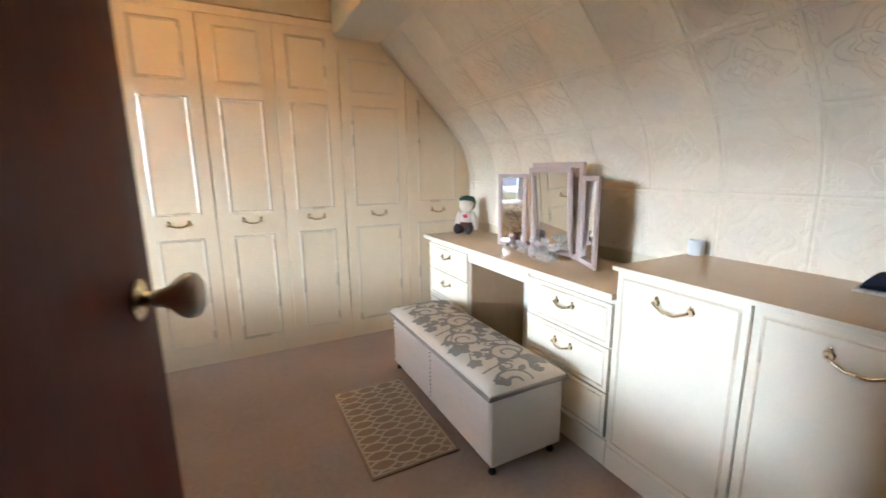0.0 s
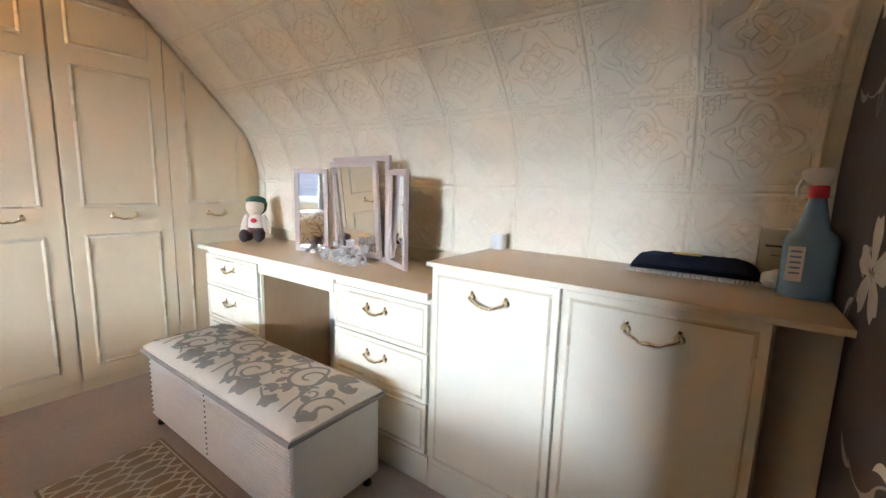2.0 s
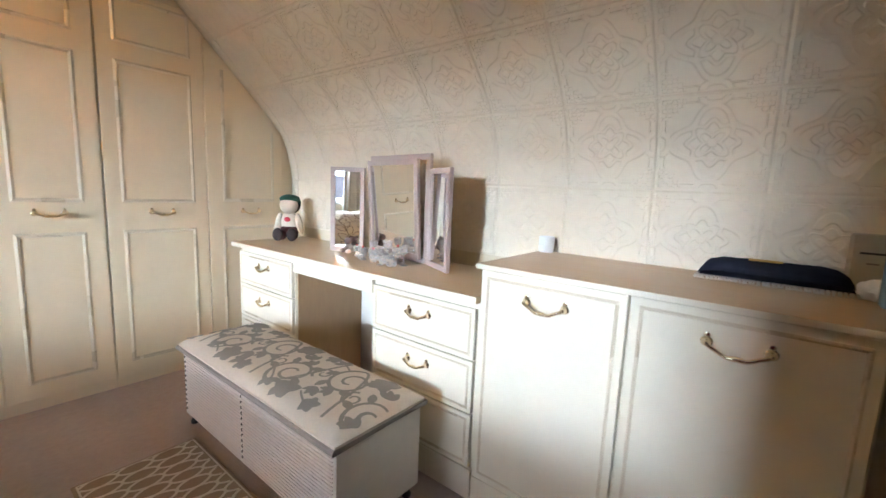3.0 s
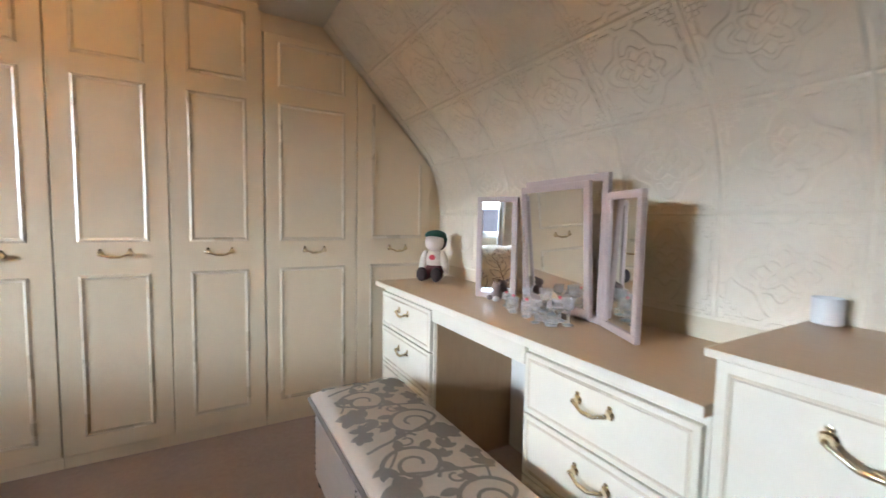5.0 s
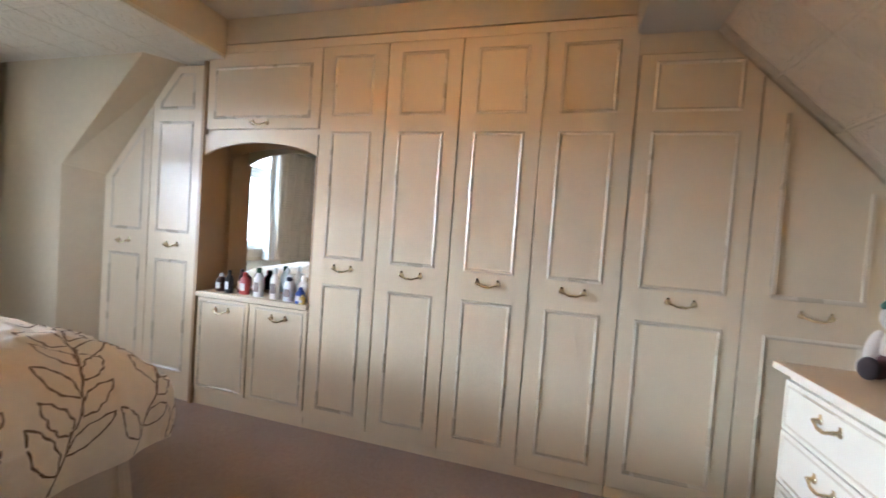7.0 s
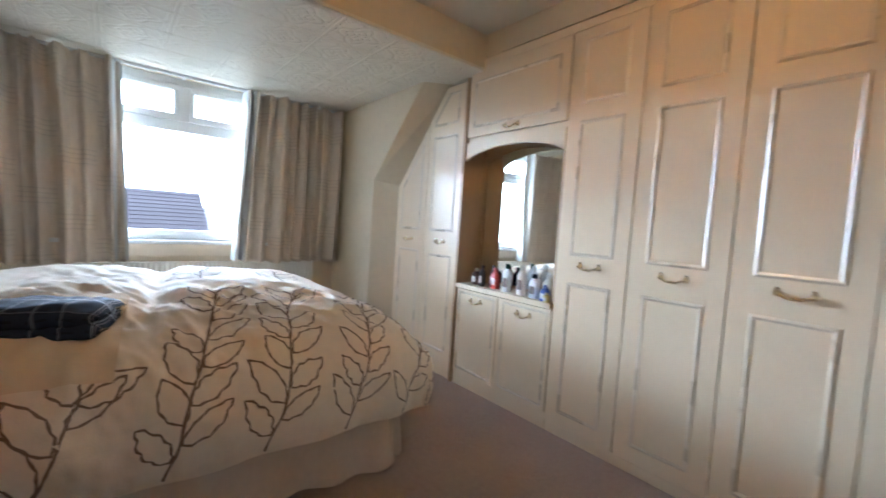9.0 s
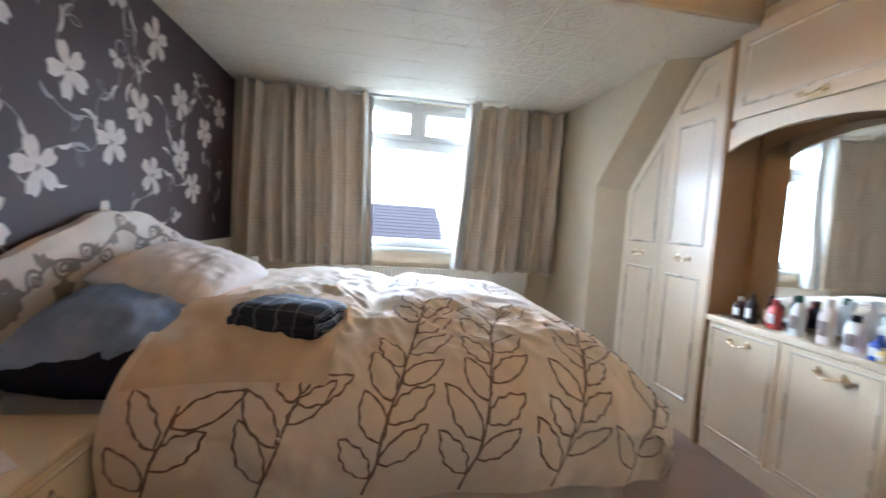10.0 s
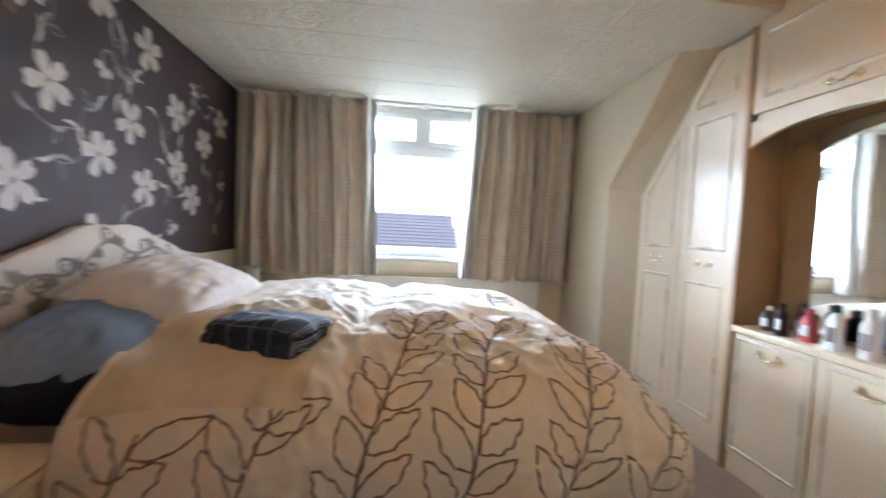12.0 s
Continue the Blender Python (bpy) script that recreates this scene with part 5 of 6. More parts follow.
def flower(x, z, r):
    LAY[0] += 0.00006
    a0 = rng.uniform(0, 6.28)
    for i in range(5 if r > 0.07 else 3):
        step = 2 * math.pi / 5
        petal(pale, (x, z), a0 + i * step + rng.uniform(-0.12, 0.12), r * rng.uniform(0.94, 1.12), r * rng.uniform(0.76, 0.92), 0.0022 + 0.0002 * i)
    for i in range(5 if r > 0.07 else 3):
        for k in (-0.22, 0, 0.22):
            a = a0 + i * 2 * math.pi / 5 + k
            blade(vein, (x + r * 0.2 * math.cos(a), z + r * 0.2 * math.sin(a)), a, r * 0.55, r * 0.022, lambda p, q: wp(p, q, 0.0034), 0.1, 4)
    for i in range(9):
        a = rng.uniform(0, 6.28)
        blade(dark, (x, z), a, r * rng.uniform(0.12, 0.30), r * 0.05, lambda p, q: wp(p, q, 0.0036), 0.3, 4)
    # stem with leaves, curling away
    hand = rng.choice((-1, 1))
    a = a0 + math.pi / 5 + rng.uniform(-0.3, 0.3)
    stem, p = [], Vector((x, z))
    turn = hand * rng.uniform(0.05, 0.16)
    for i in range(24):
        stem.append((p.x, p.y))
        p = p + 0.017 * Vector((math.cos(a), math.sin(a)))
        a += turn * (1 if i < 13 else -1.3)
    ribbon(grey, stem, lambda t: 0.0055 * (1 - 0.3 * t), lambda p, q: wp(p, q, 0.0012))
    for i, s in ((8, 1), (12, -1), (22, hand)):
        q = stem[i]
        an = math.atan2(stem[i][1] - stem[i - 1][1], stem[i][0] - stem[i - 1][0])
        blade(grey if s < 0 else pale, q, an + s * 0.7, rng.uniform(0.08, 0.115), 0.019, lambda p, r_: wp(p, r_, 0.0016), -s * 0.7, 9)
    o = stem[14]
    an = math.atan2(stem[14][1] - stem[13][1], stem[14][0] - stem[13][0]) + hand * 0.9
    L, W = 0.075, 0.030
    d, n = Vector((math.cos(an), math.sin(an))), Vector((-math.sin(an), math.cos(an)))
    loop = [tuple(Vector(o) + d * L * (t if t <= 1 else 2 - t) + n * W * 0.5 * math.sin(math.pi * (t if t <= 1 else 2 - t)) * (1 if t <= 1 else -1)) for t in [k / 9 for k in range(19)]]
    ribbon(grey, loop, lambda t: 0.0035, lambda p, q: wp(p, q, 0.0018))
    cs = spiral((x, z), a0 + rng.uniform(2.2, 4.0), 0.060, 0.7, hand)
    ribbon(grey, [(q[0], q[1]) for q in cs], lambda t: 0.010 * (1 - 0.3 * t), lambda p, q: wp(p, q, 0.0010))


for i, (fx, fz) in enumerate(RAW):
    flower(1.943 + 0.917 * (fx - 1.913), 1.124 + 0.89 * (fz - 1.132), 0.055 if i in SMALL else 0.104)
for fx, fz in ((2.62, 1.62), (2.98, 1.40), (3.22, 1.62), (2.72, 1.12), (3.02, 1.02), (2.60, 0.72), (2.86, 0.50), (2.66, 0.22), (2.95, 1.80), (2.55, 2.05)):
    flower(fx, fz, 0.10)
for nme, b_, mt in (("flower_print", pale, PETAL), ("tendril_print", grey, TENDRIL), ("stamen_print", dark, STAMEN), ("vein_print", vein, VEIN)):
    # keep the print on the wall: above the boarding, below the ceilings
    kill = [f for f in b_.faces if any((v.co.z < 0.874 and v.co.x < 1.45) or v.co.z > (CEIL if 0.155 < v.co.x < 2.4 else LOW) - 0.008 or v.co.x < WX + 0.01 or v.co.x > slope_x(max(v.co.z, 0)) - 0.01 for v in f.verts)]
    bmesh.ops.delete(b_, geom=kill, context='FACES')
    part(nme, b_, mt, wall_bed, "", False)

# ---- moulded tiles on the sloping wall ----
TP = 0.322
ROW0 = 1.165 - TP
rows_s = [ROW0 + i * TP for i in range(0, 5)]
cols = []
y = 3.345
while y > WY + 0.02:
    y -= TP
while y < WF - 0.01:
    cols.append((max(y, WY + 0.002), min(y + TP, WF - 0.002)))
    y += TP
for ri, s0 in enumerate(rows_s):
    s1 = min(s0 + TP, LEN[-1] - 0.004)
    shared = {}
    for y0, y1 in cols:
        w_ = round(y1 - y0, 4)
        if w_ < 0.02:
            continue
        if w_ not in shared:
            bm = bmesh.new()
            uvl = bm.loops.layers.uv.new("UVMap")
            tile_quad(bm, uvl, lambda u, v, h: (lambda q: Vector((q[0], u * w_, q[1])))(along(s0 + v * (s1 - s0), 0.0015 + h)), 1, 6, lift=0.005)
            shared[w_] = finish("moulded_tile", bm, TILE, 60)
        o = new("moulded_tile", shared[w_])
        o.parent = wall_east
        o.location = (0, y0, 0)
# flat soffit beyond the top of the slope
bm = bmesh.new()
box(bm, 2.475, 2.80, WY + 0.002, WF - 0.006, LOW - 0.006, LOW - 0.001)
solo("ceiling_soffit", bm, CEILW, "flat cream soffit above the sloping wall", "ceiling", kind="structure", smooth=False)

# ---- on the dressing table ----
FRAMEP = mat("dusky_pink_paint", (0.47, 0.365, 0.325), 0.5, var=0.06, scale=20)
ZT = 0.778


def framed(parent, b0, b1, z0, z1, fw, name, tilt=0.0, thick=0.018, glazed=True):
    """A rectangular frame standing from b0 to b1 (x, y), with a mirror in it; tilt leans the top back."""
    a, b = Vector((*b0, 0)), Vector((*b1, 0))
    L = (b - a).length
    d = (b - a).normalized()
    n = Vector((d.y, -d.x, 0))
    m = Matrix(((d.x, n.x, 0, a.x), (d.y, n.y, 0, a.y), (0, 0, 1, z0), (0, 0, 0, 1))) @ Matrix.Rotation(radians(tilt), 4, 'X')
    h = z1 - z0
    bm = bmesh.new()
    t = bmesh.new()
    for x0, x1, c0, c1 in ((0, L, 0, fw), (0, L, h - fw, h), (0, fw, fw, h - fw), (L - fw, L, fw, h - fw)):
        box(t, x0, x1, -thick / 2, thick / 2, c0, c1, 0.002)
    join(bm, t, m)
    f = part(name, bm, FRAMEP, parent)
    if glazed:
        bm = bmesh.new()
        t = bmesh.new()
        box(t, fw, L - fw, -0.002, 0.002, fw, h - fw)
        join(bm, t, m)
        part("mirror_glass", bm, MIRROR, f, "silvered mirror", False)
        bm = bmesh.new()
        t = bmesh.new()
        box(t, fw * 0.5, L - fw * 0.5, -thick / 2 - 0.004, -thick / 2 - 0.0005, fw * 0.5, h - fw * 0.5)
        join(bm, t, m)
        part("backing", bm, OAKSIDE, f, "brown backing board", False)
    return f


tm = thing("dressing_mirror", (3.43, 4.83, ZT), "triple dressing table mirror in a dusky pink frame", "mirror")
framed(tm, (3.468, 5.068), (3.400, 4.583), ZT + 0.001, 1.302, 0.028, "stand_frame", glazed=False)
framed(tm, (3.440, 5.030), (3.372, 4.615), ZT + 0.022, 1.275, 0.026, "centre_mirror", tilt=-3.2)
framed(tm, (3.312, 5.222), (3.412, 5.060), ZT + 0.002, 1.238, 0.024, "side_mirror")
framed(tm, (3.392, 4.578), (3.298, 4.386), ZT + 0.002, 1.231, 0.024, "side_mirror")


def multi(name, pieces, label, category, at):
    """One plain mesh out of several pieces, each with its own material."""
    ob = None
    bm = bmesh.new()
    mats = []
    for b, m in pieces:
        n0 = len(bm.faces)
        join(bm, b)
        bm.faces.ensure_lookup_table()
        for f in bm.faces[n0:]:
            f.material_index = len(mats)
        mats.append(m)
    bmesh.ops.translate(bm, verts=bm.verts[:], vec=-Vector(at))
    me = finish(name, bm, mats[0], True)
    for m in mats[1:]:
        me.materials.append(m)
    ob = new(name, me)
    ob.location = at
    return tagged(ob, label, category)


def blob(c, r, m=None, seg=18):
    """An ellipsoid piece as a new bmesh."""
    t = bmesh.new()
    lathe(t, [(math.sin(math.pi * i / 10), -math.cos(math.pi * i / 10)) for i in range(11)], (0, 0, 0), seg)
    t.transform(Matrix.Translation(c) @ (m or Matrix.Identity(4)) @ Matrix.Diagonal((*r, 1)))
    bmesh.ops.remove_doubles(t, verts=t.verts[:], dist=1e-5)
    return t


WOOL = mat("cream_knit", (0.66, 0.56, 0.46), 0.95, var=0.1, scale=60, bump=0.5, bscale=260)
GREENK = mat("green_knit", (0.025, 0.075, 0.05), 0.95, var=0.2, scale=60, bump=0.5, bscale=260)
DARKK = mat("dark_brown_knit", (0.045, 0.03, 0.028), 0.95, var=0.2, scale=60)
MAROON = mat("maroon_knit", (0.10, 0.035, 0.035), 0.95, var=0.15, scale=60)
RED = mat("red_plastic", (0.55, 0.03, 0.05), 0.4)
dx, dy, dz = 3.385, 5.755, ZT
multi("rag_doll", [
    (blob((dx, dy, dz + 0.115), (0.045, 0.055, 0.07)), WOOL),
    (blob((dx, dy, dz + 0.062), (0.050, 0.060, 0.045)), MAROON),
    (blob((dx - 0.045, dy + 0.036, dz + 0.034), (0.055, 0.028, 0.032)), MAROON),
    (blob((dx - 0.045, dy - 0.036, dz + 0.034), (0.055, 0.028, 0.032)), MAROON),
    (blob((dx - 0.095, dy + 0.044, dz + 0.042), (0.026, 0.032, 0.041)), DARKK),
    (blob((dx - 0.095, dy - 0.044, dz + 0.042), (0.026, 0.032, 0.041)), DARKK),
    (blob((dx + 0.012, dy, dz + 0.218), (0.048, 0.064, 0.052)), DARKK),
    (blob((dx - 0.01, dy, dz + 0.222), (0.052, 0.058, 0.056)), WOOL),
    (blob((dx + 0.004, dy, dz + 0.262), (0.056, 0.064, 0.030)), GREENK),
    (blob((dx + 0.02, dy, dz + 0.236), (0.050, 0.066, 0.05)), GREENK),
    (blob((dx - 0.012, dy + 0.066, dz + 0.105), (0.024, 0.023, 0.070), E3(12, 0, 0)), WOOL),
    (blob((dx - 0.012, dy - 0.066, dz + 0.105), (0.024, 0.023, 0.070), E3(-12, 0, 0)), WOOL),
    (blob((dx - 0.046, dy, dz + 0.135), (0.008, 0.020, 0.016)), RED),
], "seated knitted rag doll with a green cap", "doll", (dx, dy, dz)).rotation_euler = (0, 0, radians(40))
FUR = mat("grey_brown_plush", (0.20, 0.14, 0.12), 0.95, var=0.2, scale=80, bump=0.5, bscale=300)
bx, by = 3.34, 5.10
multi("small_bear", [(blob((bx, by, ZT + 0.026), (0.024, 0.026, 0.027)), FUR), (blob((bx - 0.006, by, ZT + 0.062), (0.02, 0.021, 0.019)), FUR),
                     (blob((bx, by + 0.018, ZT + 0.079), (0.006, 0.008, 0.008)), FUR), (blob((bx, by - 0.018, ZT + 0.079), (0.006, 0.008, 0.008)), FUR),
                     (blob((bx - 0.022, by + 0.022, ZT + 0.012), (0.018, 0.011, 0.0115)), FUR), (blob((bx - 0.022, by - 0.022, ZT + 0.012), (0.018, 0.011, 0.0115)), PILLOW)],
      "tiny grey-brown plush bear", "toy bear", (bx, by, ZT))
CRYSTAL = mat("cut_crystal", (0.96, 0.96, 0.96), 0.04, var=0.02, trans=0.82, ior=1.3, coat=0.6)


def figurine(x, y, k, kind):
    """A small cut-glass ornament on its foot."""
    g = thing("glass_ornament", (x, y, ZT), "small clear cut-glass ornament with a red bead" if kind == 0 else "small clear cut-glass ornament", "ornament", "glass ornaments")
    bm = bmesh.new()
    prof = [[(0.018, 0), (0.019, 0.003), (0.006, 0.008), (0.005, 0.024), (0.020, 0.036), (0.024, 0.055), (0.020, 0.062), (0, 0.063)],
            [(0.022, 0), (0.024, 0.01), (0.026, 0.022), (0.016, 0.034), (0.009, 0.042), (0.012, 0.05), (0, 0.058)],
            [(0.016, 0), (0.017, 0.003), (0.004, 0.006), (0.004, 0.04), (0.016, 0.05), (0.02, 0.078), (0.018, 0.078), (0.014, 0.052), (0, 0.048)]][kind % 3]
    lathe(bm, [(r * k, h * k) for r, h in prof], (x, y, ZT + 0.0005), 9)
    part("body", bm, CRYSTAL, g, "", False)
    if kind == 0:
        bm = blob((x, y, ZT + 0.066 * k), (0.006, 0.006, 0.005))
        part("bead", bm, RED, g, "red bead", True)


for i, (x, y, k) in enumerate(((3.300, 4.985, 0.9), (3.285, 4.93, 1.0), (3.335, 4.90, 1.1), (3.250, 4.88, 1.0), (3.29, 4.84, 1.2), (3.33, 4.79, 1.3), (3.245, 4.80, 1.0), (3.27, 4.74, 1.2), (3.215, 4.72, 1.0), (3.31, 4.70, 1.3), (3.24, 4.67, 1.1), (3.29, 4.64, 1.2))):
    figurine(x, y, k, i % 3)

# ---- on the low cupboard ----
ZC = 0.897
bm = bmesh.new()
lathe(bm, [(0.026, 0), (0.031, 0.004), (0.032, 0.062), (0.030, 0.065), (0.028, 0.062), (0.027, 0.045), (0, 0.044)], (3.518, 4.042, ZC + 0.0005), 32)
solo("candle_pot", bm, UPVC, "plain white candle pot on the cupboard corner", "candle pot", at=(3.518, 4.042, ZC))
mop = thing("dust_mop", (3.47, 3.31, ZC), "navy dust mop head with a white fringe and yellow tag", "mop")
bm = bmesh.new()
sheet(bm, lambda u, v: Vector((3.405 + 0.125 * v + 0.004 * math.sin(u * 40), 3.125 + 0.365 * u, ZC + 0.014 + 0.053 * math.sin(math.pi * min(max(v, 0.02), 0.98)) ** 0.45 * (1 - abs(2 * u - 1) ** 9) + 0.003 * noise.noise(Vector((u * 20, v * 8, 0))))), 48, 16)
box(bm, 3.408, 3.528, 3.13, 3.485, ZC + 0.008, ZC + 0.016, 0.004)
part("head", bm, NAVY, mop, "navy pile", True)
bm = bmesh.new()
rg = random.Random(2)
for i in range(130):
    t = i / 129
    x, y = (3.402, 3.122 + 0.37 * t) if i % 4 else (3.402 + 0.13 * rg.random(), rg.choice((3.120, 3.492)))
    tube(bm, [(x + 0.008, y, ZC + 0.012), (x - 0.006 - 0.006 * rg.random(), y + rg.uniform(-0.004, 0.004), ZC + 0.0025)], 0.0022, 4)
part("fringe", bm, MATTRESS, mop, "white cotton fringe", True)
bm = bmesh.new()
box(bm, 3.440, 3.475, 3.285, 3.365, ZC + 0.0660, ZC + 0.0690, 0.001)
YELLOW = mat("yellow_tag", (0.70, 0.42, 0.05), 0.6)
part("tag", bm, YELLOW, mop, "yellow tag")
rb = thing("radio_box", (3.505, 3.07, ZC), "small beige plastic box with a dark slot", "box")
BEIGE = mat("beige_plastic", (0.46, 0.40, 0.30), 0.5, var=0.05)
bm = bmesh.new()
box(bm, 3.475, 3.545, WY + 0.012, 3.145, ZC, ZC + 0.165, 0.006)
part("case", bm, BEIGE, rb)
bm = bmesh.new()
box(bm, 3.4735, 3.4748, 3.012, 3.13, ZC + 0.112, ZC + 0.118)
part("slot", bm, BLACK, rb)
bm = bmesh.new()
box(bm, 3.4735, 3.4748, 3.09, 3.115, ZC + 0.085, ZC + 0.090)
part("lettering", bm, STAMEN, rb)
bm = bmesh.new()
lathe(bm, [(0.016, 0), (0.015, 0.006), (0, 0.007)], (0, 0, 0), 18, Matrix.Translation((3.4748, 3.035, ZC + 0.10)) @ Matrix.Rotation(radians(-90), 4, 'Y'))
part("dial", bm, STAMEN, rb)
TISSUE = mat("white_tissue", (0.80, 0.77, 0.74), 0.95, var=0.04, scale=20, bump=0.3, bscale=60)
bm = blob((0, 0, 0), (0.045, 0.05, 0.030), None, 28)
for v in bm.verts:
    v.co *= 1 + 0.22 * noise.noise(v.co * 60) + 0.1 * noise.noise(v.co * 140)
bmesh.ops.translate(bm, verts=bm.verts[:], vec=(3.395, 3.085, ZC + 0.028))
solo("crumpled_tissue", bm, TISSUE, "crumpled white tissue beside the spray bottle", "tissue", at=(3.395, 3.085, ZC))

sb = thing("spray_bottle", (3.335, 3.046, ZC), "blue spray bottle with red collar and pale trigger", "bottle")
BLUEP = mat("translucent_blue_plastic", (0.22, 0.37, 0.55), 0.25, var=0.05, coat=0.3)


def rounded_loft(bm, secs, seg=28):
    """secs: (cx, cy, z, half x, half y, exponent): a stack of superelliptic sections."""
    rings = []
    for cx, cy, z, hx, hy, e in secs:
        ring = []
        for i in range(seg):
            a = 2 * math.pi * i / seg
            c, s = math.cos(a), math.sin(a)
            ring.append(bm.verts.new((cx + hx * math.copysign(abs(c) ** (2 / e), c), cy + hy * math.copysign(abs(s) ** (2 / e), s), z)))
        rings.append(ring)
    for a, b in zip(rings, rings[1:]):
        for i in range(seg):
            bm.faces.new((a[i], a[(i + 1) % seg], b[(i + 1) % seg], b[i]))
    bm.faces.new(rings[0])
    bm.faces.new(rings[-1])
    return bm


bm = bmesh.new()
cx, cy = 3.335, 3.046
rounded_loft(bm, [(cx, cy, ZC, 0.034, 0.052, 4), (cx, cy, ZC + 0.006, 0.037, 0.056, 4), (cx, cy, ZC + 0.150, 0.037, 0.056, 4), (cx, cy, ZC + 0.165, 0.033, 0.050, 3), (cx, cy, ZC + 0.180, 0.028, 0.034, 2.4),
                  (cx, cy, ZC + 0.215, 0.023, 0.026, 2), (cx, cy, ZC + 0.25, 0.018, 0.019, 2), (cx, cy, ZC + 0.258, 0.017, 0.017, 2)])
part("bottle_body", bm, BLUEP, sb, "", 50)
bm = bmesh.new()
box(bm, cx - 0.0385, cx - 0.0372, cy + 0.012, cy + 0.046, ZC + 0.045, ZC + 0.135)
lab_ = part("paper_label", bm, UPVC, sb, "white label with small print")
for i in range(5):
    bm = bmesh.new()
    box(bm, cx - 0.0392, cx - 0.0386, cy + 0.018, cy + 0.040, ZC + 0.12 - i * 0.014, ZC + 0.125 - i * 0.014)
    part("print_line", bm, BLUE, lab_)
bm = bmesh.new()
lathe(bm, [(0.019, 0.258), (0.0205, 0.262), (0.0205, 0.285), (0.017, 0.290)], (cx, cy, ZC), 24)
part("collar", bm, RED, sb, "red screw collar")
WHITEP = mat("clear_white_plastic", (0.72, 0.66, 0.64), 0.3, var=0.04)
bm = bmesh.new()
rounded_loft(bm, [(cx, cy, ZC + 0.290, 0.014, 0.018, 3), (cx, cy + 0.004, ZC + 0.305, 0.014, 0.030, 3), (cx, cy + 0.006, ZC + 0.325, 0.014, 0.036, 3), (cx, cy + 0.002, ZC + 0.334, 0.010, 0.026, 3)])
part("spray_head", bm, WHITEP, sb, "pale spray head", 50)
bm = bmesh.new()
tube(bm, [(cx, cy + 0.032, ZC + 0.305), (cx, cy + 0.042, ZC + 0.285), (cx, cy + 0.040, ZC + 0.262)], 0.005, 8)
part("trigger", bm, WHITEP, sb, "pale trigger")
bm = bmesh.new()
lathe(bm, [(0.008, 0), (0.008, 0.012), (0.004, 0.014)], (0, 0, 0), 12, Matrix.Translation((cx, cy + 0.041, ZC + 0.318)) @ Matrix.Rotation(radians(-90), 4, 'X'))
part("nozzle", bm, WHITEP, sb)

# ---- on the bedside table ----
ZN = 0.519
gl = thing("water_glass", (0.995, 3.350, ZN), "clear tumbler half full of water", "glass")
bm = bmesh.new()
lathe(bm, [(0.033, 0.0), (0.036, 0.003), (0.0395, 0.092), (0.0375, 0.092), (0.0345, 0.010), (0.0, 0.009)], (0.995, 3.350, ZN + 0.004), 32)
part("tumbler", bm, GLASS, gl)
bm = bmesh.new()
lathe(bm, [(0.0335, 0.0105), (0.0355, 0.052), (0, 0.052)], (0.995, 3.350, ZN + 0.004), 32)
part("water", bm, WATER, gl)
bm = bmesh.new()
t = bmesh.new()
box(t, -0.11, 0.11, -0.055, 0.055, 0.0, 0.003, 0.001)
box(t, -0.108, 0.03, -0.052, 0.05, 0.0031, 0.0045, 0.0005)
join(bm, t, Matrix.Translation((1.005, 3.345, ZN + 0.0003)) @ Matrix.Rotation(radians(142), 4, 'Z'))
solo("paper_napkin", bm, TISSUE, "folded white paper napkin under the glass", "napkin", at=(1.005, 3.345, ZN))
wt = thing("travel_clock", (0.80, 3.275, ZN), "small dark grey bedside clock", "clock")
bm = bmesh.new()
t = bmesh.new()
box(t, -0.02, 0.02, -0.012, 0.012, 0, 0.055, 0.006)
join(bm, t, Matrix.Translation((0.80, 3.275, ZN)) @ Matrix.Rotation(radians(35), 4, 'Z'))
part("case", bm, STAMEN, wt)
bm = bmesh.new()
t = bmesh.new()
box(t, -0.014, 0.014, 0.0121, 0.0128, 0.014, 0.048, 0.0)
join(bm, t, Matrix.Translation((0.80, 3.275, ZN)) @ Matrix.Rotation(radians(35), 4, 'Z'))
part("face", bm, BLUE, wt, "blue-grey clock face")
bm = bmesh.new()
tube(bm, [(0.79, 3.26, ZN + 0.005), (0.75, 3.20, ZN + 0.0035), (0.70, 3.16, ZN + 0.0035), (0.69, 3.08, ZN + 0.0035)], 0.0025, 6)
part("cable", bm, UPVC, wt)

# ---- folded pyjamas ----
TARTAN = bpy.data.materials.new("navy_tartan")
TARTAN.use_nodes = True
tn, tl = TARTAN.node_tree.nodes, TARTAN.node_tree.links
tuv = tn.new("ShaderNodeUVMap")
tsep = tn.new("ShaderNodeSeparateXYZ")
tl.new(tuv.outputs["UV"], tsep.inputs[0])


def band(sock, freq, lo, hi):
    a = tn.new("ShaderNodeMath"); a.operation = 'MULTIPLY'; a.inputs[1].default_value = freq
    tl.new(sock, a.inputs[0])
    f = tn.new("ShaderNodeMath"); f.operation = 'FRACT'
    tl.new(a.outputs[0], f.inputs[0])
    c = tn.new("ShaderNodeMath"); c.operation = 'COMPARE'
    c.inputs[1].default_value, c.inputs[2].default_value = (lo + hi) / 2, (hi - lo) / 2
    tl.new(f.outputs[0], c.inputs[0])
    return c.outputs[0]


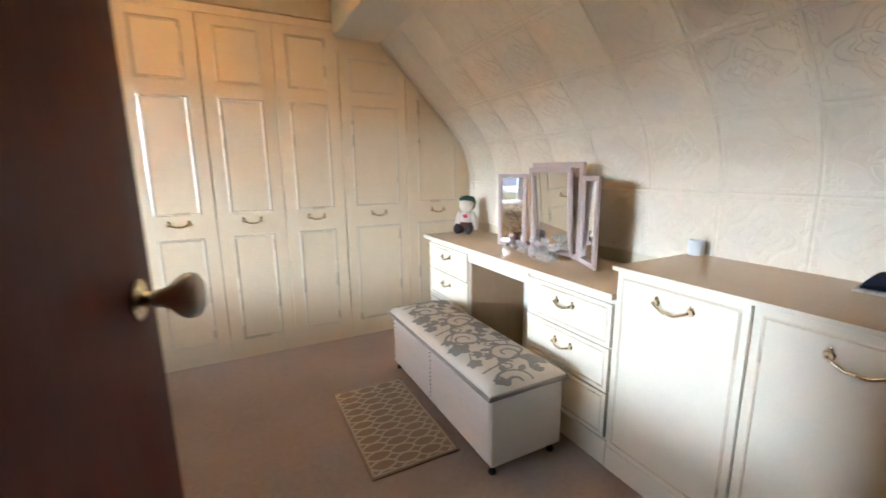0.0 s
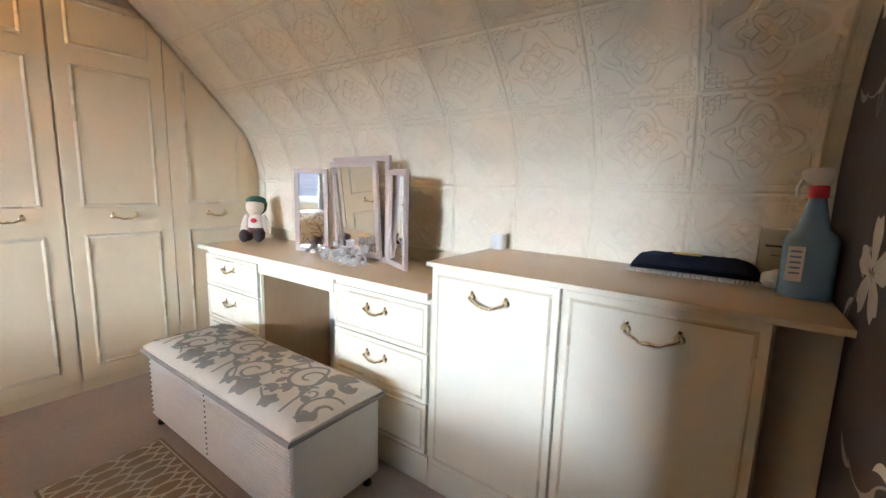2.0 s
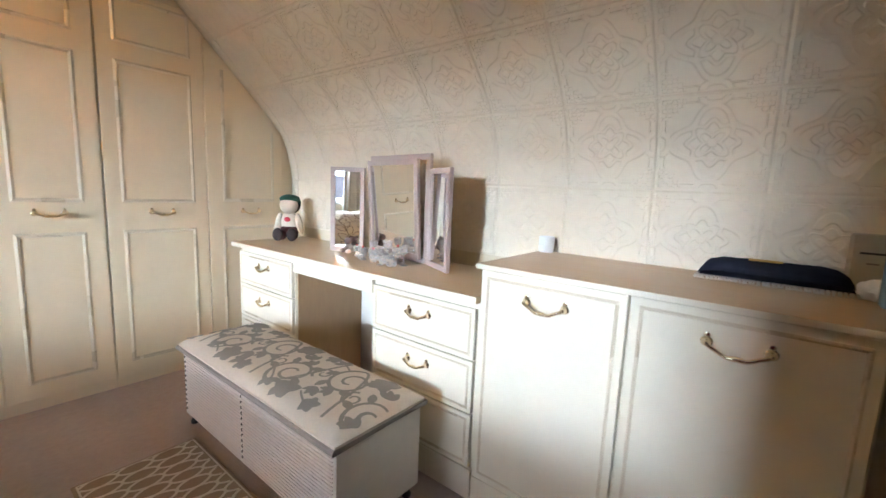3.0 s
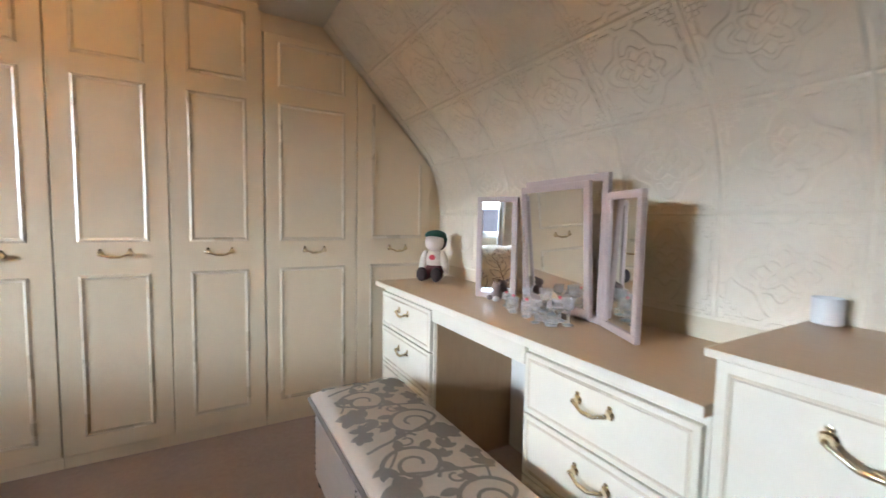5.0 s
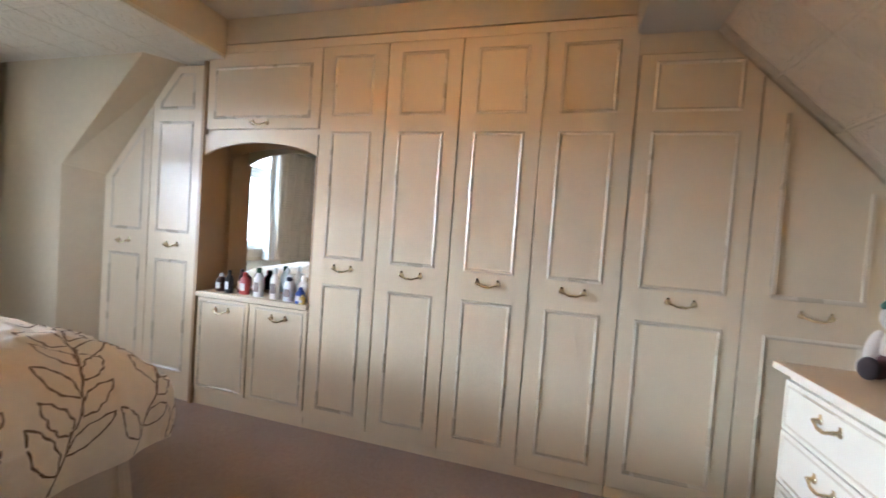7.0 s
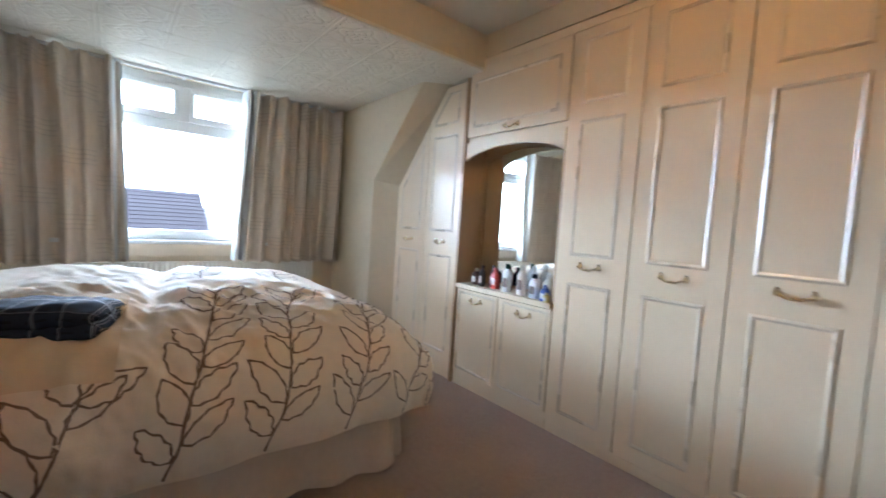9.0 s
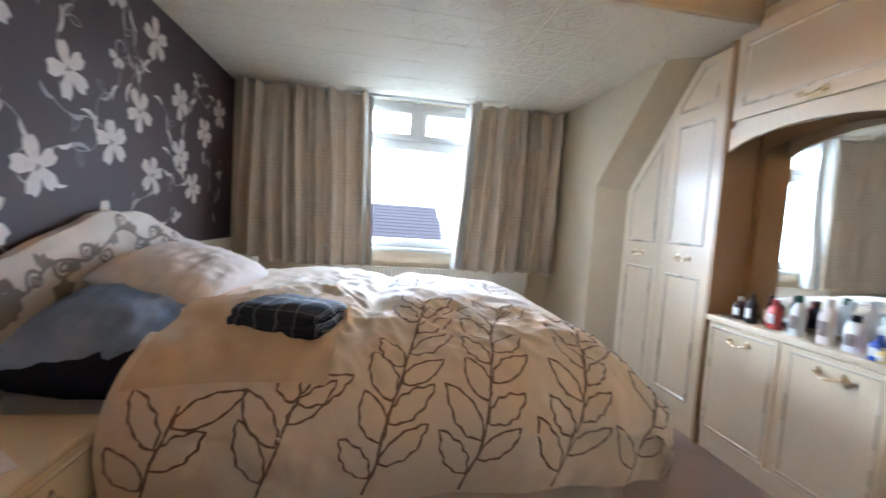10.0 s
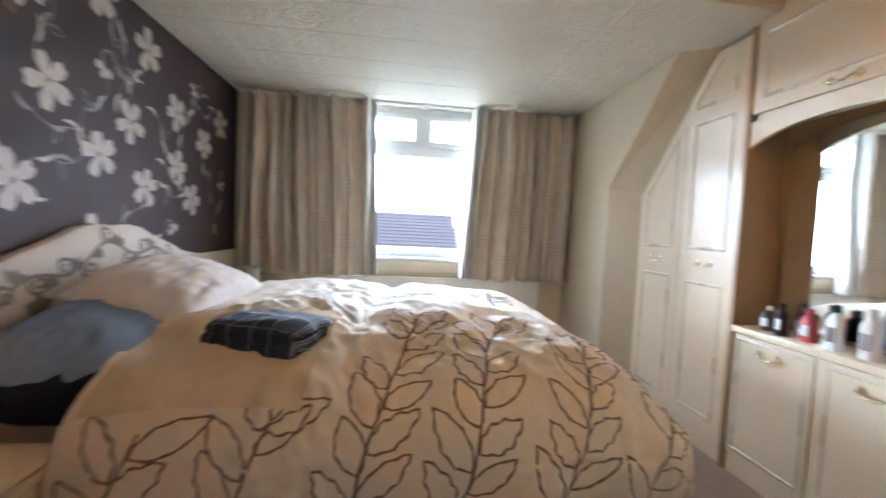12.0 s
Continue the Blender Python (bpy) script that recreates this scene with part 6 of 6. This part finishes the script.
def layer(prev, fac, rgb):
    m = tn.new("ShaderNodeMix"); m.data_type = 'RGBA'
    tl.new(fac, m.inputs["Factor"])
    if isinstance(prev, tuple):
        m.inputs["A"].default_value = prev
    else:
        tl.new(prev, m.inputs["A"])
    m.inputs["B"].default_value = (*rgb, 1)
    return m.outputs["Result"]


tc = (0.011, 0.014, 0.026, 1)
for ax_, fr in (("X", 3.2), ("Y", 3.0)):
    tc = layer(tc, band(tsep.outputs[ax_], fr, 0.1, 0.45), (0.020, 0.030, 0.052))
for ax_, fr in (("X", 3.2), ("Y", 3.0)):
    tc = layer(tc, band(tsep.outputs[ax_], fr, 0.60, 0.635), (0.34, 0.34, 0.37))
    tc = layer(tc, band(tsep.outputs[ax_], fr, 0.68, 0.70), (0.24, 0.22, 0.24))
tb = tn["Principled BSDF"]
tl.new(tc, tb.inputs["Base Color"])
tb.inputs["Roughness"].default_value = 0.9
pj = thing("pyjamas", (0.27, 3.93, 0.78), "folded navy tartan pyjamas lying on the duvet", "pyjamas")
PM = Matrix.Translation((0.430, 3.915, 0.692)) @ Matrix.Rotation(radians(-20), 4, 'Z')


def bundle(w, l, z0, h, seed):
    bm = bmesh.new()
    uvl = bm.loops.layers.uv.new("UVMap")
    nu, nv = 44, 30
    g = []
    for i in range(nu):
        row = []
        for j in range(nv + 1):
            a = 2 * math.pi * i / nu
            b = j / nv * 2 - 1
            c, s = math.cos(a), math.sin(a)
            k = (1 - abs(b) ** 6) ** 0.5 if abs(b) < 1 else 0.02
            p = Vector((w / 2 * math.copysign(abs(c) ** 0.55, c) * (0.75 + 0.25 * k), l / 2 * b, z0 + h / 2 + h / 2 * math.copysign(abs(s) ** 0.6, s) * max(k, 0.05)))
            p += 0.012 * noise.noise_vector(p * 9 + Vector((seed, 0, 0))) + 0.006 * noise.noise_vector(p * 26)
            row.append((bm.verts.new(PM @ p), (i / nu * 2, j / nv * 1.6)))
        g.append(row)
    for i in range(nu):
        for j in range(nv):
            q = [g[i][j], g[(i + 1) % nu][j], g[(i + 1) % nu][j + 1], g[i][j + 1]]
            f = bm.faces.new([x[0] for x in q])
            for n_, (loop, x) in enumerate(zip(f.loops, q)):
                u = x[1][0]
                if i == nu - 1 and n_ in (1, 2):
                    u = 2.0
                loop[uvl].uv = (u, x[1][1])
    return bm


part("trousers", bundle(0.28, 0.34, 0.0, 0.075, 1), TARTAN, pj, "", True)
part("top", bundle(0.275, 0.33, 0.040, 0.072, 5), TARTAN, pj, "", True)

# ---- toiletries in the niche ----
def toiletry(x, y, r, h, body, cap, label, kind="bottle", flat=1.0):
    z = 0.7225
    t = thing(kind.replace(" ", "_"), (x, y, z), label, kind, "toiletries in the niche")
    bm = bmesh.new()
    rounded_loft(bm, [(x, y, z, r * 0.9, r * flat * 0.9, 2.6), (x, y, z + 0.004, r, r * flat, 2.6), (x, y, z + h * 0.62, r, r * flat, 2.6), (x, y, z + h * 0.74, r * 0.75, r * flat * 0.75, 2.2), (x, y, z + h * 0.79, r * 0.4, r * 0.4, 2), (x, y, z + h * 0.82, r * 0.4, r * 0.4, 2)], 20)
    part("container", bm, body, t, "", 50)
    bm = bmesh.new()
    lathe(bm, [(r * 0.46, 0), (r * 0.46, h * 0.15), (r * 0.36, h * 0.17), (0, h * 0.172)], (x, y, z + h * 0.82), 16)
    part("cap", bm, cap, t)
    bm = bmesh.new()
    box(bm, x - r * 0.55, x + r * 0.55, y - r * flat - 0.0016, y - r * flat * 0.93, z + h * 0.18, z + h * 0.50, 0.0005)
    part("printed_label", bm, STAMEN if body in (UPVC, PILLOW) else UPVC, t, "plain printed label")
    return t


AMBER = mat("amber_brown_plastic", (0.06, 0.025, 0.015), 0.3)
REDB = mat("coral_red_plastic", (0.45, 0.07, 0.06), 0.35)
BLUEB = mat("royal_blue_plastic", (0.03, 0.08, 0.38), 0.35)
LEMON = mat("pale_yellow_plastic", (0.70, 0.58, 0.22), 0.4)
toiletry(0.145, 6.06, 0.030, 0.115, AMBER, UPVC, "small brown bottle with a white cap")
toiletry(0.235, 6.03, 0.022, 0.145, BLACK, BLACK, "slim black aerosol spray can", "aerosol can")
toiletry(0.275, 6.09, 0.022, 0.150, AMBER, BLACK, "slim dark brown aerosol can", "aerosol can")
toiletry(0.335, 6.05, 0.032, 0.140, REDB, REDB, "coral red shampoo bottle with red cap", flat=0.7)
toiletry(0.395, 6.10, 0.028, 0.150, NAVY, BLACK, "dark navy bottle with black cap")
toiletry(0.455, 6.03, 0.030, 0.180, UPVC, GREENK, "tall white lotion bottle with a dark cap", flat=0.7)
toiletry(0.530, 6.09, 0.030, 0.175, UPVC, UPVC, "tall white lotion bottle with white cap", flat=0.7)
toiletry(0.575, 6.03, 0.030, 0.190, PILLOW, UPVC, "tall cream pump bottle", flat=0.7)
toiletry(0.640, 6.08, 0.034, 0.150, UPVC, UPVC, "white squeeze tube standing upright", "tube", flat=0.6)
toiletry(0.680, 6.02, 0.034, 0.145, UPVC, NAVY, "white squeeze tube with a dark cap", "tube", flat=0.6)
toiletry(0.755, 6.06, 0.038, 0.155, UPVC, UPVC, "broad white bottle with white cap", flat=0.7)
toiletry(0.775, 6.00, 0.026, 0.095, BLUEB, BLUEB, "small royal blue jar", "jar")
toiletry(0.800, 5.985, 0.018, 0.055, LEMON, LEMON, "small pale yellow pot", "jar")
